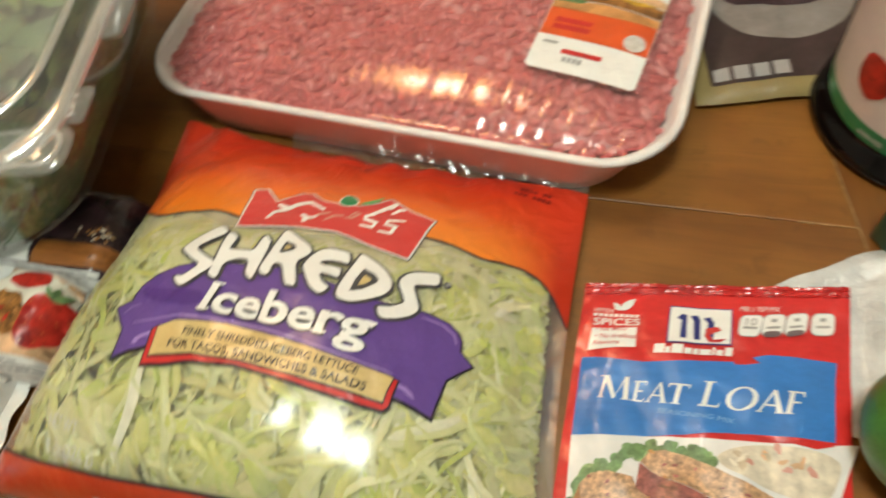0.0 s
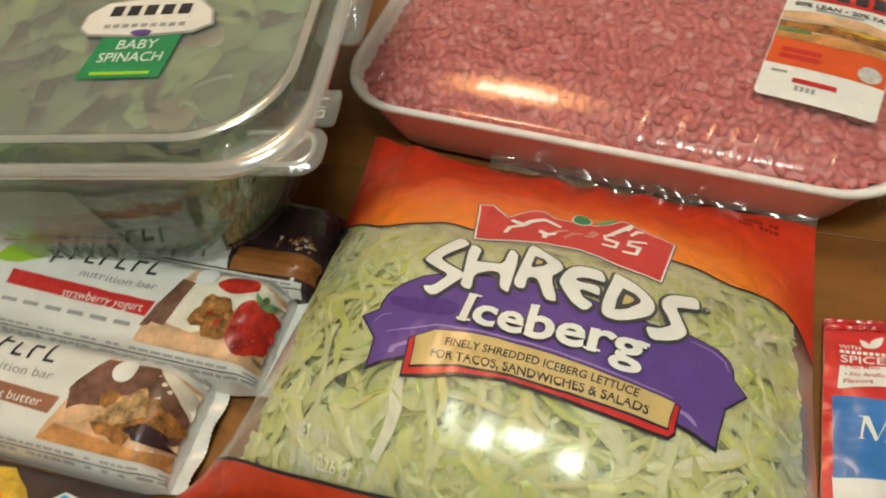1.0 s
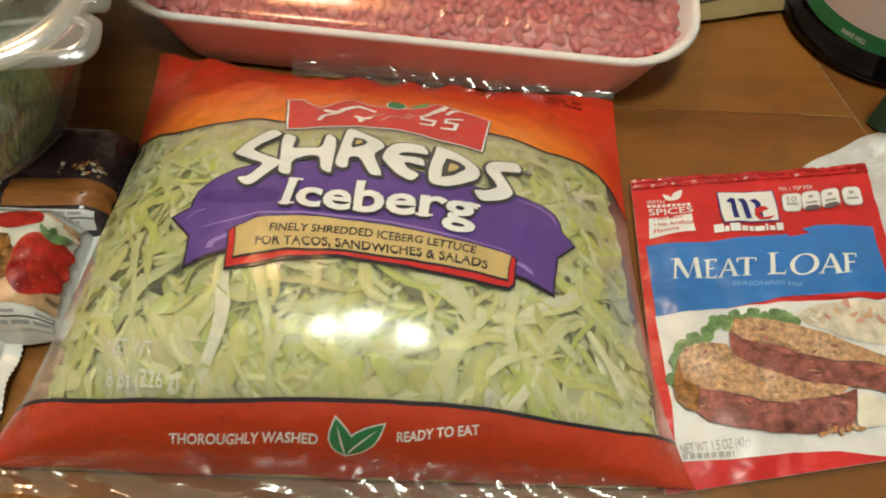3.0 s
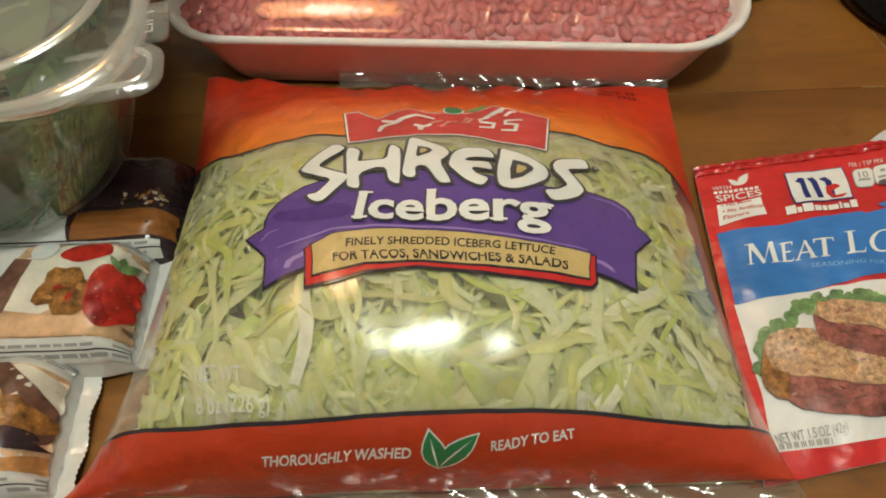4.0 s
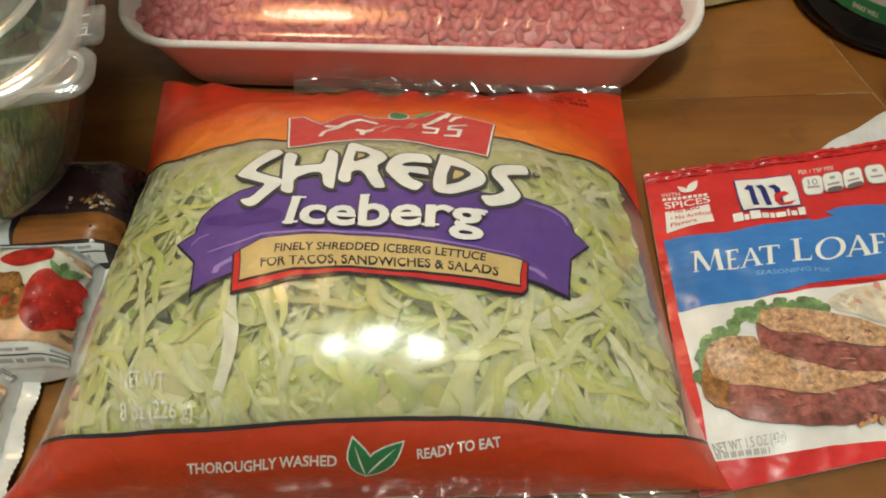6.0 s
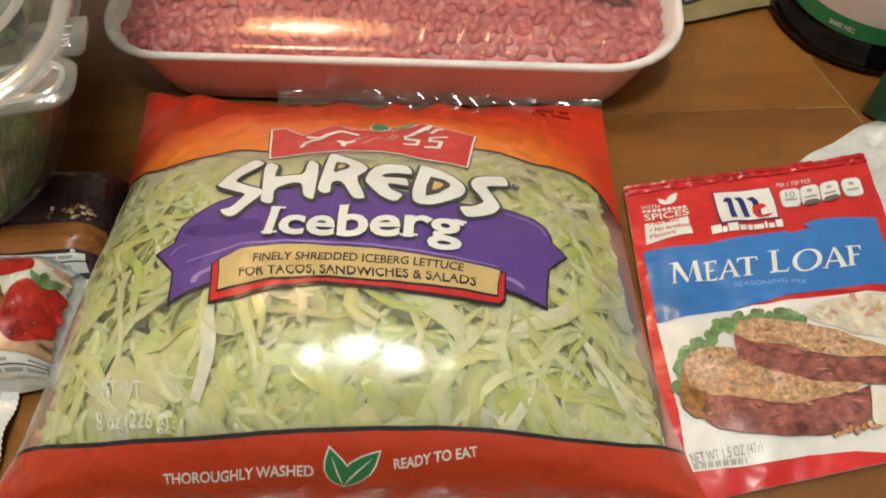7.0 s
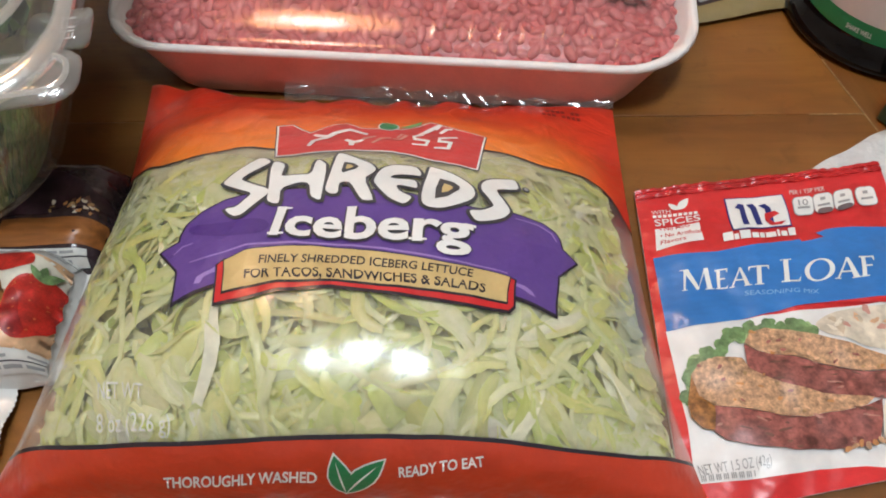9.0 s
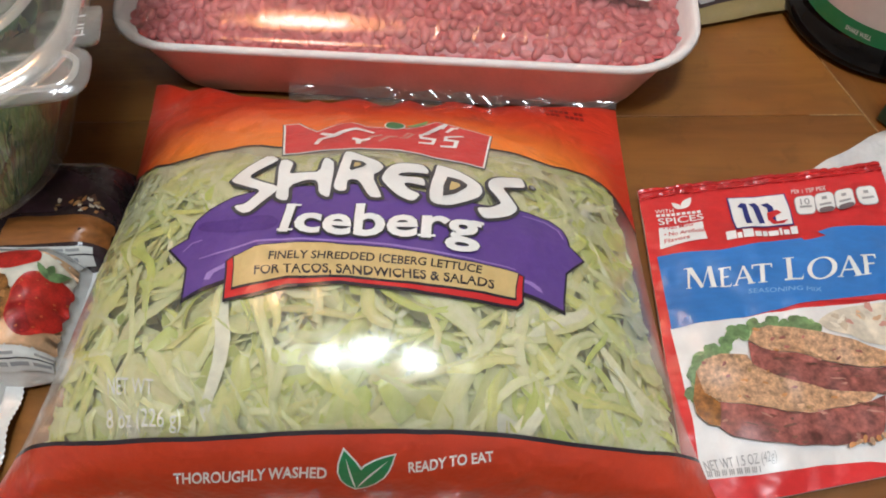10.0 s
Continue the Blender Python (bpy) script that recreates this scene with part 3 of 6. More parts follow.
art.put("lettering", bent_text("FINELY SHREDDED ICEBERG LETTUCE", [(79.5, 55.2), (105.5, 56.1), (131.1, 54.9)], [(79.4, 57.9), (105.6, 58.8), (131.5, 57.6)], 0.014), BLACK, 9)
art.put("lettering", bent_text("FOR TACOS, SANDWICHES & SALADS", [(76.8, 51.5), (104.9, 52.0), (134.0, 51.6)], [(76.5, 53.0), (104.7, 54.3), (134.4, 53.3)], 0.014), BLACK, 9)

# the big hand-drawn word, one print a letter
for drawn, hole in (([(74.2, 99.2), (72.0, 101.5), (69.5, 101.6), (62.5, 89.0), (63.8, 87.3), (69.1, 84.2), (71.8, 83.0), (72.5, 81.6), (69.9, 76.6), (66.5, 76.2), (67.9, 74.2), (70.0, 72.8), (71.9, 73.3), (74.5, 77.3), (77.1, 82.1), (76.6, 84.8), (72.0, 86.6), (68.3, 88.8), (68.3, 90.7), (73.9, 98.1)], None),
                    ([(74.8, 98.1), (76.4, 99.1), (79.0, 97.0), (79.0, 92.4), (79.0, 90.9), (83.3, 91.5), (87.2, 92.2), (87.5, 99.6), (88.6, 100.0), (90.9, 97.6), (91.7, 80.5), (90.7, 80.2), (88.5, 82.0), (87.3, 87.8), (84.5, 87.9), (79.9, 85.0), (81.0, 77.8), (79.5, 77.5), (77.4, 78.8), (77.0, 82.1)], None),
                    ([(93.0, 104.6), (95.0, 104.5), (99.4, 101.7), (103.1, 99.9), (104.8, 97.3), (104.4, 95.1), (102.0, 90.9), (105.7, 81.1), (104.1, 80.5), (102.3, 80.8), (98.8, 88.4), (96.9, 89.0), (95.6, 88.2), (95.9, 83.4), (93.9, 83.0), (92.4, 84.5), (92.1, 86.7), (92.7, 97.2)], [(95.8, 99.1), (98.7, 98.3), (100.0, 96.8), (99.1, 95.1), (96.2, 93.3), (95.6, 94.3)]),
                    ([(105.5, 95.3), (107.0, 98.9), (109.8, 100.7), (115.9, 101.2), (117.7, 97.7), (117.7, 95.3), (116.1, 95.6), (112.7, 95.4), (110.2, 94.3), (109.2, 92.7), (111.1, 91.9), (114.4, 92.6), (116.5, 92.3), (117.0, 88.0), (114.9, 88.1), (111.8, 88.6), (111.3, 87.6), (112.7, 85.0), (115.8, 83.2), (114.6, 80.6), (113.2, 79.8), (109.9, 82.0), (107.4, 85.7), (104.8, 89.7), (104.9, 91.6)], None),
                    ([(120.2, 101.9), (125.9, 99.2), (129.6, 96.5), (132.4, 92.9), (132.8, 89.6), (131.4, 85.9), (127.7, 82.2), (123.3, 79.6), (119.8, 79.6), (118.4, 81.1), (118.1, 85.0), (118.6, 90.7), (119.5, 96.0), (119.9, 99.8)], [(123.1, 94.7), (126.9, 93.4), (128.5, 91.5), (128.3, 89.7), (125.3, 85.6), (121.8, 83.6), (122.0, 89.0)]),
                    ([(134.6, 95.1), (136.0, 98.3), (138.3, 100.5), (144.1, 103.1), (145.4, 101.9), (145.7, 97.5), (141.9, 96.0), (139.0, 94.3), (139.0, 92.8), (140.6, 89.2), (142.1, 85.7), (142.1, 83.9), (140.3, 81.0), (137.1, 78.6), (133.5, 77.1), (132.1, 77.5), (130.9, 80.1), (131.2, 81.2), (134.5, 82.3), (137.5, 85.2), (137.8, 86.2), (136.4, 89.4), (134.7, 92.2)], None)):
    drawn = rounded_poly(drawn, 1, 0.2)
    art.put("lettering_edge", outline(drawn, 0.95), CHARCOAL, 7)
    art.put("lettering", drawn, WHITE, 11)
    if hole:
        art.put("letter_eye_edge", hole, CHARCOAL, 13)
        cx, cy = sum(p[0] for p in hole) / len(hole), sum(p[1] for p in hole) / len(hole)
        art.put("letter_eye", [(cx + (x - cx) * 0.45, cy + (y - cy) * 0.45) for x, y in hole], TAN, 14)
mx, my = (148.2, 99.5)
art.put("round_mark", [(mx + 1.2 * math.cos(k * 0.5236), my + 1.5 * math.sin(k * 0.5236)) for k in range(12)], CHARCOAL, 4)
art.put("round_mark", [(mx + 0.7 * math.cos(k * 0.5236), my + 0.9 * math.sin(k * 0.5236)) for k in range(12)], GREY, 6)
low_word, high_word = [(81.1, 64.8), (104.7, 65.4), (130.6, 65.9)], [(81.6, 75.7), (104.7, 77.0), (131.6, 77.7)]
art.put("lettering_edge", bent_text("Iceberg", low_word, high_word, 0.055), CHARCOAL, 9)
art.put("lettering", bent_text("Iceberg", low_word, high_word, 0.026), WHITE, 14)
for x0, y0, x1, y1 in ((-0.022, 0.0, 0.068, 0.07), (-0.012, 0.94, 0.075, 1.01), (0.388, 0.97, 0.44, 1.05), (0.715, 0.0, 0.80, 0.06), (0.965, 0.62, 1.02, 0.72)):
    art.put("letter_serif", bend(poly_bm(rect(x0, y0, x1, y1)), low_word, high_word), WHITE, 14)
plate = [(69.9, 125.8), (74.0, 127.5), (81.3, 120.8), (84.5, 124.7), (88.1, 128.5), (91.7, 129.0), (96.4, 126.2), (101.9, 126.5), (110.2, 127.9), (115.5, 132.0), (119.4, 136.3), (128.5, 131.0), (137.1, 129.9), (133.7, 106.1), (125.4, 106.8), (117.0, 108.9), (108.5, 110.9), (101.3, 109.9), (94.7, 108.5), (84.0, 105.5), (74.8, 104.0)]
art.put("emblem_line", outline(plate, 0.95), BLACK, 2)
art.put("emblem_edge", outline(plate, 0.6), WHITE, 3)
art.put("emblem", plate, LOGO_RED, 4, "red emblem with white strokes")
for line, w, ink in (
        ([(83.2, 109.7), (83.8, 114.1), (87.2, 116.5), (89.5, 120.5), (93.8, 123.1), (99.8, 121.0)], 1.7, WHITE), ([(82.8, 119.4), (85.2, 118.4), (88.1, 117.8)], 1.5, WHITE), ([(93.5, 115.5), (95.7, 114.6), (95.9, 111.6)], 1.5, WHITE), ([(95.8, 113.9), (97.6, 115.1), (98.9, 116.4)], 1.1, WHITE), ([(97.0, 113.1), (99.3, 117.9), (102.5, 120.1)], 0.9, BLUSH), ([(101.9, 114.7), (104.4, 118.6), (107.3, 119.8)], 0.9, BLUSH), ([(107.9, 119.2), (110.2, 119.6), (112.0, 123.4), (110.5, 124.0), (109.1, 120.6)], 0.9, BLUSH),
        ([(117.4, 124.6), (114.4, 122.9), (114.8, 120.9), (119.0, 120.3), (118.4, 117.3), (114.0, 117.1)], 1.3, WHITE), ([(128.3, 124.4), (122.7, 122.9), (122.5, 120.4), (126.1, 120.1), (125.4, 116.2), (120.9, 116.0)], 1.4, WHITE), ([(115.6, 123.5), (119.3, 129.4), (122.8, 134.4)], 1.5, WHITE), ([(122.6, 133.6), (121.1, 129.9)], 1.2, WHITE), ([(122.7, 127.0), (124.8, 130.6), (126.7, 130.7)], 1.2, WHITE)):
    art.put("emblem_stroke", stroke(line, w * 1.4), ink, 6)
leaf = rounded_poly([(102.5, 128.8), (103.6, 133.6), (107.4, 132.4), (109.2, 129.1), (106.7, 126.1), (103.7, 126.1)])
art.put("emblem_leaf_edge", outline(leaf, 0.45), WHITE, 6)
art.put("emblem_leaf", leaf, GREEN, 7)
art.put("emblem_leaf", [(109.5, 129.2), (113.6, 133.7), (116.6, 136.9), (116.1, 133.4), (112.6, 129.8)], LEAF_PALE, 7)
art.put("lettering", bent_text("THOROUGHLY WASHED", [(58.6, 13.2), (76.4, 13.5), (94.5, 14.2)], [(59.6, 16.3), (95.1, 17.2)], 0.025), WHITE, 3)
art.put("lettering", bent_text("READY TO EAT", [(113.5, 16.3), (122.9, 17.7), (132.8, 20.0)], [(113.6, 19.0), (132.5, 22.4)], 0.025), WHITE, 3)


def leaf_shape(x, y, ln, w, turn):
    c, s = math.cos(radians(turn)), math.sin(radians(turn))
    pts = [(t * ln, w * math.sin(math.pi * t ** 0.8)) for t in (0, 0.15, 0.3, 0.5, 0.7, 0.85, 1)]
    pts += [(t * ln, -w * math.sin(math.pi * t ** 0.8)) for t in (0.85, 0.7, 0.5, 0.3, 0.15)]
    return [(x + c * a - s * b, y + s * a + c * b) for a, b in pts]


stem, *tips = [(100.8, 10.9), (99.5, 21.8), (110.6, 20.7)]
for tip, wide in zip(tips, (2.7, 2.6)):
    turn, ln = math.degrees(math.atan2(tip[1] - stem[1], tip[0] - stem[0])), math.dist(tip, stem)
    lf = leaf_shape(*stem, ln, wide, turn)
    art.put("leaf_edge", outline(lf, 0.4), WHITE, 3)
    art.put("leaf_print", lf, GREEN, 4, "green printed leaf")
    art.put("leaf_vein", leaf_shape(*stem, ln * 0.85, 0.25, turn), WHITE, 5)
art.put("lettering", bent_text("NET WT", [(44.5, 34.9), (56.5, 33.7)], [(43.7, 38.0), (56.2, 36.5)]), FADED_WHITE, 2)
art.put("lettering", bent_text("8 oz (226 g)", [(44.7, 28.6), (63.4, 27.0)], [(44.6, 32.2), (63.6, 30.6)]), FADED_WHITE, 2)
for k in range(2):
    for i in range(8):
        if (i * 3 + k) % 5:
            art.put("date_mark", rect(161 + 1.9 * i, 167.5 - 3.6 * k - 0.15 * i, 162.5 + 1.9 * i, 169.8 - 3.6 * k - 0.15 * i), DATE_INK, 3)

# lettuce inside: ribbons on a core
def lettuce_mat():
    m, n, l = nodes_of("lettuce_shreds")
    b = n["Principled BSDF"]
    g = n.new("ShaderNodeNewGeometry")
    own = ramp(n, l, g.outputs["Random Per Island"], ((0.0, (0.97, 0.96, 0.86)), (0.30, (0.97, 0.95, 0.78)), (0.33, (0.96, 0.92, 0.46)), (0.46, (0.92, 0.89, 0.30)), (0.50, (0.82, 0.86, 0.26)), (0.60, (0.66, 0.77, 0.17)), (0.64, (0.97, 0.96, 0.84)), (0.82, (0.97, 0.93, 0.70)), (0.88, (0.95, 0.84, 0.56)), (0.94, (0.88, 0.88, 0.32)), (1.0, (0.34, 0.48, 0.09))))
    v = coords(n, l)
    patch = ramp(n, l, noise_tex(n, l, v, 28, 2, 0.5, 0.4), ((0.32, (0.58, 0.68, 0.10)), (0.44, (0.92, 0.89, 0.32)), (0.56, (0.97, 0.95, 0.74))))
    uvn, sp = n.new("ShaderNodeUVMap"), n.new("ShaderNodeSeparateXYZ")
    l.new(uvn.outputs[0], sp.inputs[0])
    ma = n.new("ShaderNodeMath")
    ma.operation = "MULTIPLY_ADD"
    ma.inputs[1].default_value = 0.75
    l.new(sp.outputs[0], ma.inputs[0])
    half = n.new("ShaderNodeMath")
    half.operation = "MULTIPLY"
    half.inputs[1].default_value = 0.55
    l.new(g.outputs["Random Per Island"], half.inputs[0])
    l.new(half.outputs[0], ma.inputs[2])
    rib = ramp(n, l, ma.outputs[0], ((0.20, (0.97, 0.95, 0.80)), (0.50, (0.96, 0.93, 0.58)), (0.75, (0.88, 0.87, 0.28)), (1.0, (0.58, 0.68, 0.10))))
    own = mix_rgb(n, l, 0.2, own, rib)
    st = n.new("ShaderNodeMapping")
    st.inputs["Scale"].default_value = (2.5, 7, 1)
    l.new(uvn.outputs[0], st.inputs["Vector"])
    sh = n.new("ShaderNodeVectorMath")
    sh.operation = "ADD"
    l.new(st.outputs[0], sh.inputs[0])
    big = n.new("ShaderNodeMath")
    big.operation = "MULTIPLY"
    big.inputs[1].default_value = 300
    l.new(g.outputs["Random Per Island"], big.inputs[0])
    l.new(big.outputs[0], sh.inputs[1])
    fibre = ramp(n, l, noise_tex(n, l, sh.outputs[0], 1.0, 2), ((0.28, (0.86, 0.90, 0.66)), (0.58, (1, 1, 1))))
    own = mix_rgb(n, l, 0.6, own, fibre, "MULTIPLY")
    c = mix_rgb(n, l, 0.22, own, patch)
    spine = ramp(n, l, sp.outputs[1], ((0.05, (0.90, 0.94, 0.72)), (0.5, (1, 1, 1)), (0.95, (0.93, 0.96, 0.78))))
    c = mix_rgb(n, l, 0.8, c, spine, "MULTIPLY")
    st2 = n.new("ShaderNodeMapping")
    st2.inputs["Scale"].default_value = (1.2, 16, 1)
    l.new(sh.outputs[0], st2.inputs["Vector"])
    vein = ramp(n, l, noise_tex(n, l, st2.outputs[0], 1.0, 3), ((0.35, (0.90, 0.93, 0.74)), (0.6, (1, 1, 1))))
    c = mix_rgb(n, l, 0.7, c, vein, "MULTIPLY")
    f = noise_tex(n, l, v, 420, 3)
    c = mix_rgb(n, l, 1.0, c, ramp(n, l, f, ((0.3, (0.90, 0.91, 0.84)), (0.6, (1, 1, 1)))), "MULTIPLY")
    l.new(c, b.inputs["Base Color"])
    b.inputs["Roughness"].default_value, b.inputs["Coat Weight"].default_value = 0.32, 0.15
    bump(n, l, b, f, 0.5, 0.0006)
    t, x = n.new("ShaderNodeBsdfTranslucent"), n.new("ShaderNodeMixShader")
    l.new(c, t.inputs["Color"])
    x.inputs[0].default_value = 0.32
    l.new(b.outputs[0], x.inputs[1])
    l.new(t.outputs[0], x.inputs[2])
    l.new(x.outputs[0], n["Material Output"].inputs["Surface"])
    return m


LETTUCE = lettuce_mat()


def bag_relief(cell=0.0015):
    """The height of the film over the table, on an even grid."""
    nx, ny = int(0.222 / cell), int(0.200 / cell)
    z = np.zeros((ny, nx))
    for j in range(181):
        for i in range(221):
            p = bag_sheet(BW * i / 220, BH * j / 180)
            a, b = int((p.x + 0.152) / cell), int((p.y - 0.050) / cell)
            if 0 <= a < nx and 0 <= b < ny:
                z[b, a] = max(z[b, a], p.z)
    for _ in range(3):
        pad = np.pad(z, 1)
        near = [pad[1 + dj:1 + dj + ny, 1 + di:1 + di + nx] for dj in (-1, 0, 1) for di in (-1, 0, 1)]
        full = np.sum([k > 0 for k in near], axis=0)
        z = np.where((z > 0) | (full < 4), z, np.sum(near, axis=0) / np.maximum(full, 1))
    return z


RELIEF = bag_relief()


def film_at(x, y):
    fx, fy = (x + 0.152) / 0.0015 - 0.5, (y - 0.050) / 0.0015 - 0.5
    i, j = min(max(int(fx), 0), RELIEF.shape[1] - 2), min(max(int(fy), 0), RELIEF.shape[0] - 2)
    a, b = min(max(fx - i, 0), 1), min(max(fy - j, 0), 1)
    q = RELIEF[j:j + 2, i:i + 2]
    return float((q[0, 0] * (1 - a) + q[0, 1] * a) * (1 - b) + (q[1, 0] * (1 - a) + q[1, 1] * a) * b)


LEFT = lambda y: float(np.interp(y, (0.08, 0.10, 0.126, 0.15, 0.18), (-0.1160, -0.1120, -0.1070, -0.1115, -0.1135)))
rnd = random.Random(4)
vs, fs = [], []
SHREDS, RIBS = 3600, 50
for i in range(SHREDS):
    # deep pieces first, then those against the film, the long white ribs last
    top, rib = i >= 1900, i >= SHREDS - RIBS
    u, v = rnd.uniform(0.03, 0.97), rnd.uniform(0.10, 0.78)
    start = bag_sheet(u * BW, v * BH)
    ln, w = rnd.choice((10, 16, 24, 34)) * rnd.uniform(0.8, 1.3), rnd.choice((1.5, 2.2, 3.2, 4.8)) * rnd.uniform(0.8, 1.3)
    if rnd.random() < 0.07:
        w, ln = rnd.uniform(6, 9), rnd.uniform(9, 16)
    a, turn = rnd.uniform(0, 2 * math.pi), rnd.uniform(-1.9, 1.9)
    if rib:
        w, ln, turn = rnd.uniform(2.8, 5.2), rnd.uniform(26, 50), turn * 0.35
    depth = -rnd.uniform(0.0008, 0.0042) if top else -rnd.uniform(0.003, 0.012)
    lift, twist, curl = rnd.uniform(-0.0035, 0.0035), rnd.uniform(-1.6, 1.6), rnd.uniform(-0.6, 1.3)
    ragged = [rnd.uniform(0.75, 1.2) for _ in range(18)]
    x, y, base, segs = start.x * 1000 - math.cos(a) * ln / 2, start.y * 1000 - math.sin(a) * ln / 2, len(vs), 8
    for n in range(segs + 1):
        k = n / segs
        aa = a + turn * (k - 0.5) + 0.25 * math.sin(9 * k + i)
        x, y = x + math.cos(aa) * ln / segs, y + math.sin(aa) * ln / segs
        ww = w * (0.35 + 0.65 * math.sin(math.pi * min(1, 0.14 + 0.84 * k)))
        for sd in (-1, 0, 1):
            half = ww * 0.5 * sd * ragged[2 * n + (sd > 0)]
            px, py = (x - math.sin(aa) * half) * 0.001, (y + math.cos(aa) * half) * 0.001
            zz = min(-0.0005, depth + lift * math.sin(3 * k) + sd * twist * ww * 0.0004 - abs(sd) * curl * ww * 0.0003)
            film = min(film_at(px, py), film_at(px, py - 0.003) + 0.0008)
            vs.append((px, py, max(0.0028 + 0.0002 * sd, film + zz) if film > 0.012 else 0.0026))
    for n in range(segs):
        for t in (0, 1):
            corner = (base + 3 * n + t, base + 3 * n + t + 1, base + 3 * n + t + 4, base + 3 * n + t + 3)
            if min(vs[c][2] for c in corner) > 0.0027 and all(film_at(vs[c][0], vs[c][1]) > 0.013 and vs[c][0] > LEFT(vs[c][1]) for c in corner):
                fs.append((corner, rib))
shreds = mesh_from("lettuce_shreds", vs, [f for f, _ in fs], LETTUCE)
shreds.data.materials.append(island_mat("lettuce_ribs", ((0.0, (0.96, 0.95, 0.82)), (0.6, (0.95, 0.93, 0.70)), (1.0, (0.92, 0.88, 0.56))), 0.35, 300, 0.18, 0.0006, 0.15))
for f, (_, rib) in zip(shreds.data.polygons, fs):
    f.material_index = int(rib)
run = shreds.data.uv_layers.new(name="UVMap")
along = np.array([(j // 3 % 9 / 8, j % 3 / 2) for j in range(len(vs))], dtype=np.float32)
which = np.zeros(len(shreds.data.loops), dtype=np.int32)
shreds.data.loops.foreach_get("vertex_index", which)
run.data.foreach_set("uv", along[which].ravel())
tagged(shreds, "pale green and cream iceberg lettuce shreds packed in the bag", "lettuce", kind="stuff")
core = link_mesh("lettuce_core", grid_bm(lambda a, b: (lambda q: (q.x, q.y, max(0.0028, q.z - 0.0105)))(bag_sheet((0.09 + 0.86 * a) * BW, (0.02 + 0.92 * b) * BH)), 50, 40), surface("lettuce_depth", (0.70, 0.70, 0.28), 0.5, 0.35, 120, 500))
tagged(core, "denser shredded lettuce deep inside the bag", "lettuce", kind="stuff")

# ---- tray of ground beef ----
TW, TD, TH = 0.2235, 0.122, 0.025
TRAY = pose(-0.0072, 0.279, 0, 0, 0, -12)
tray = thing("beef_tray", "foam tray of raw ground beef under clear stretch wrap", "meat tray")
tray.matrix_world = TRAY
part("tray_wall", loft([rounded(TW - 0.040, TD - 0.011, 0.022, 0.0006), rounded(TW - 0.033, TD - 0.007, 0.024, 0.003), rounded(TW - 0.010, TD - 0.004, 0.027, TH - 0.004), rounded(TW - 0.003, TD - 0.003, 0.028, TH - 0.0022)], True), FOAM_PINK, tray, "pink outer wall seen through the wrap")
part("tray_rim", loft([rounded(TW - 0.003, TD - 0.003, 0.028, TH - 0.0022), rounded(TW, TD, 0.029, TH - 0.001), rounded(TW - 0.001, TD - 0.001, 0.029, TH + 0.0006), rounded(TW - 0.0045, TD - 0.0045, 0.0275, TH + 0.0010), rounded(TW - 0.008, TD - 0.008, 0.026, TH - 0.0008),
                       rounded(TW - 0.022, TD - 0.022, 0.022, TH - 0.012), rounded(TW - 0.042, TD - 0.034, 0.02, 0.004)], False, True), FOAM, tray, "white foam rim")
MA, MB = 0.1045, 0.0545


def dome(x, y):
    a, b = min(1.0, abs(x) / (TW / 2 - 0.006)), min(1.0, abs(y) / (TD / 2 - 0.005))
    return (1 - a ** 7) ** 0.8 * (1 - b ** 2.6) ** 0.85


def meat_z(x, y):
    return TH - 0.0065 + 0.0125 * dome(x, y) ** 0.9 + 0.0007 * noise.noise((x * 40, y * 40, 2))


BEEF = island_mat("ground_beef", ((0.0, (0.52, 0.10, 0.10)), (0.5, (0.60, 0.145, 0.145)), (0.9, (0.65, 0.20, 0.20)), (1.0, (0.70, 0.30, 0.29))), 0.5, 420, 0.15, 0.0005, 0.0, 0.2)
ico = bmesh.new()
bmesh.ops.create_icosphere(ico, subdivisions=2, radius=1)
iv = np.array([v.co[:] for v in ico.verts])
ifc = np.array([[v.index for v in f.verts] for f in ico.faces])
ico.free()
av, af, cnt, sp = [], [], 0, 0.0040
for j in range(int(2 * MB / sp) + 1):
    for i in range(int(2 * MA / sp) + 1):
        x, y = -MA + (i + 0.5 * (j % 2)) * sp + rnd.uniform(-1, 1) * 0.0011, -MB + j * sp + rnd.uniform(-1, 1) * 0.0011
        if max(0.0, abs(x) - MA + 0.022) ** 2 + max(0.0, abs(y) - MB + 0.022) ** 2 > 0.0225 ** 2:
            continue
        z = meat_z(x, y)
        e = 0.001
        nx, ny = (meat_z(x + e, y) - z) / e, (meat_z(x, y + e) - z) / e
        r = Matrix.Rotation(rnd.uniform(0, 6.28), 3, "Z") @ Matrix.Rotation(rnd.uniform(-0.5, 0.5), 3, "X")
        tilt = Vector((0, 0, 1)).rotation_difference(Vector((-nx, -ny, 1)).normalized()).to_matrix()
        k = np.array(tilt @ r) @ np.diag((rnd.uniform(0.0017, 0.0023), rnd.uniform(0.0024, 0.0040), rnd.uniform(0.0015, 0.0020)))
        av.append(iv @ k.T + np.array((x, y, z + rnd.uniform(-0.0008, 0.0006))))
        af.append(ifc + cnt)
        cnt += len(iv)
beef = mesh_from("ground_beef", np.concatenate(av).tolist(), np.concatenate(af).tolist(), BEEF)
beef.matrix_world = TRAY
tagged(beef, "raw pink ground beef in coarse strands heaped in the tray", "ground beef", kind="stuff")


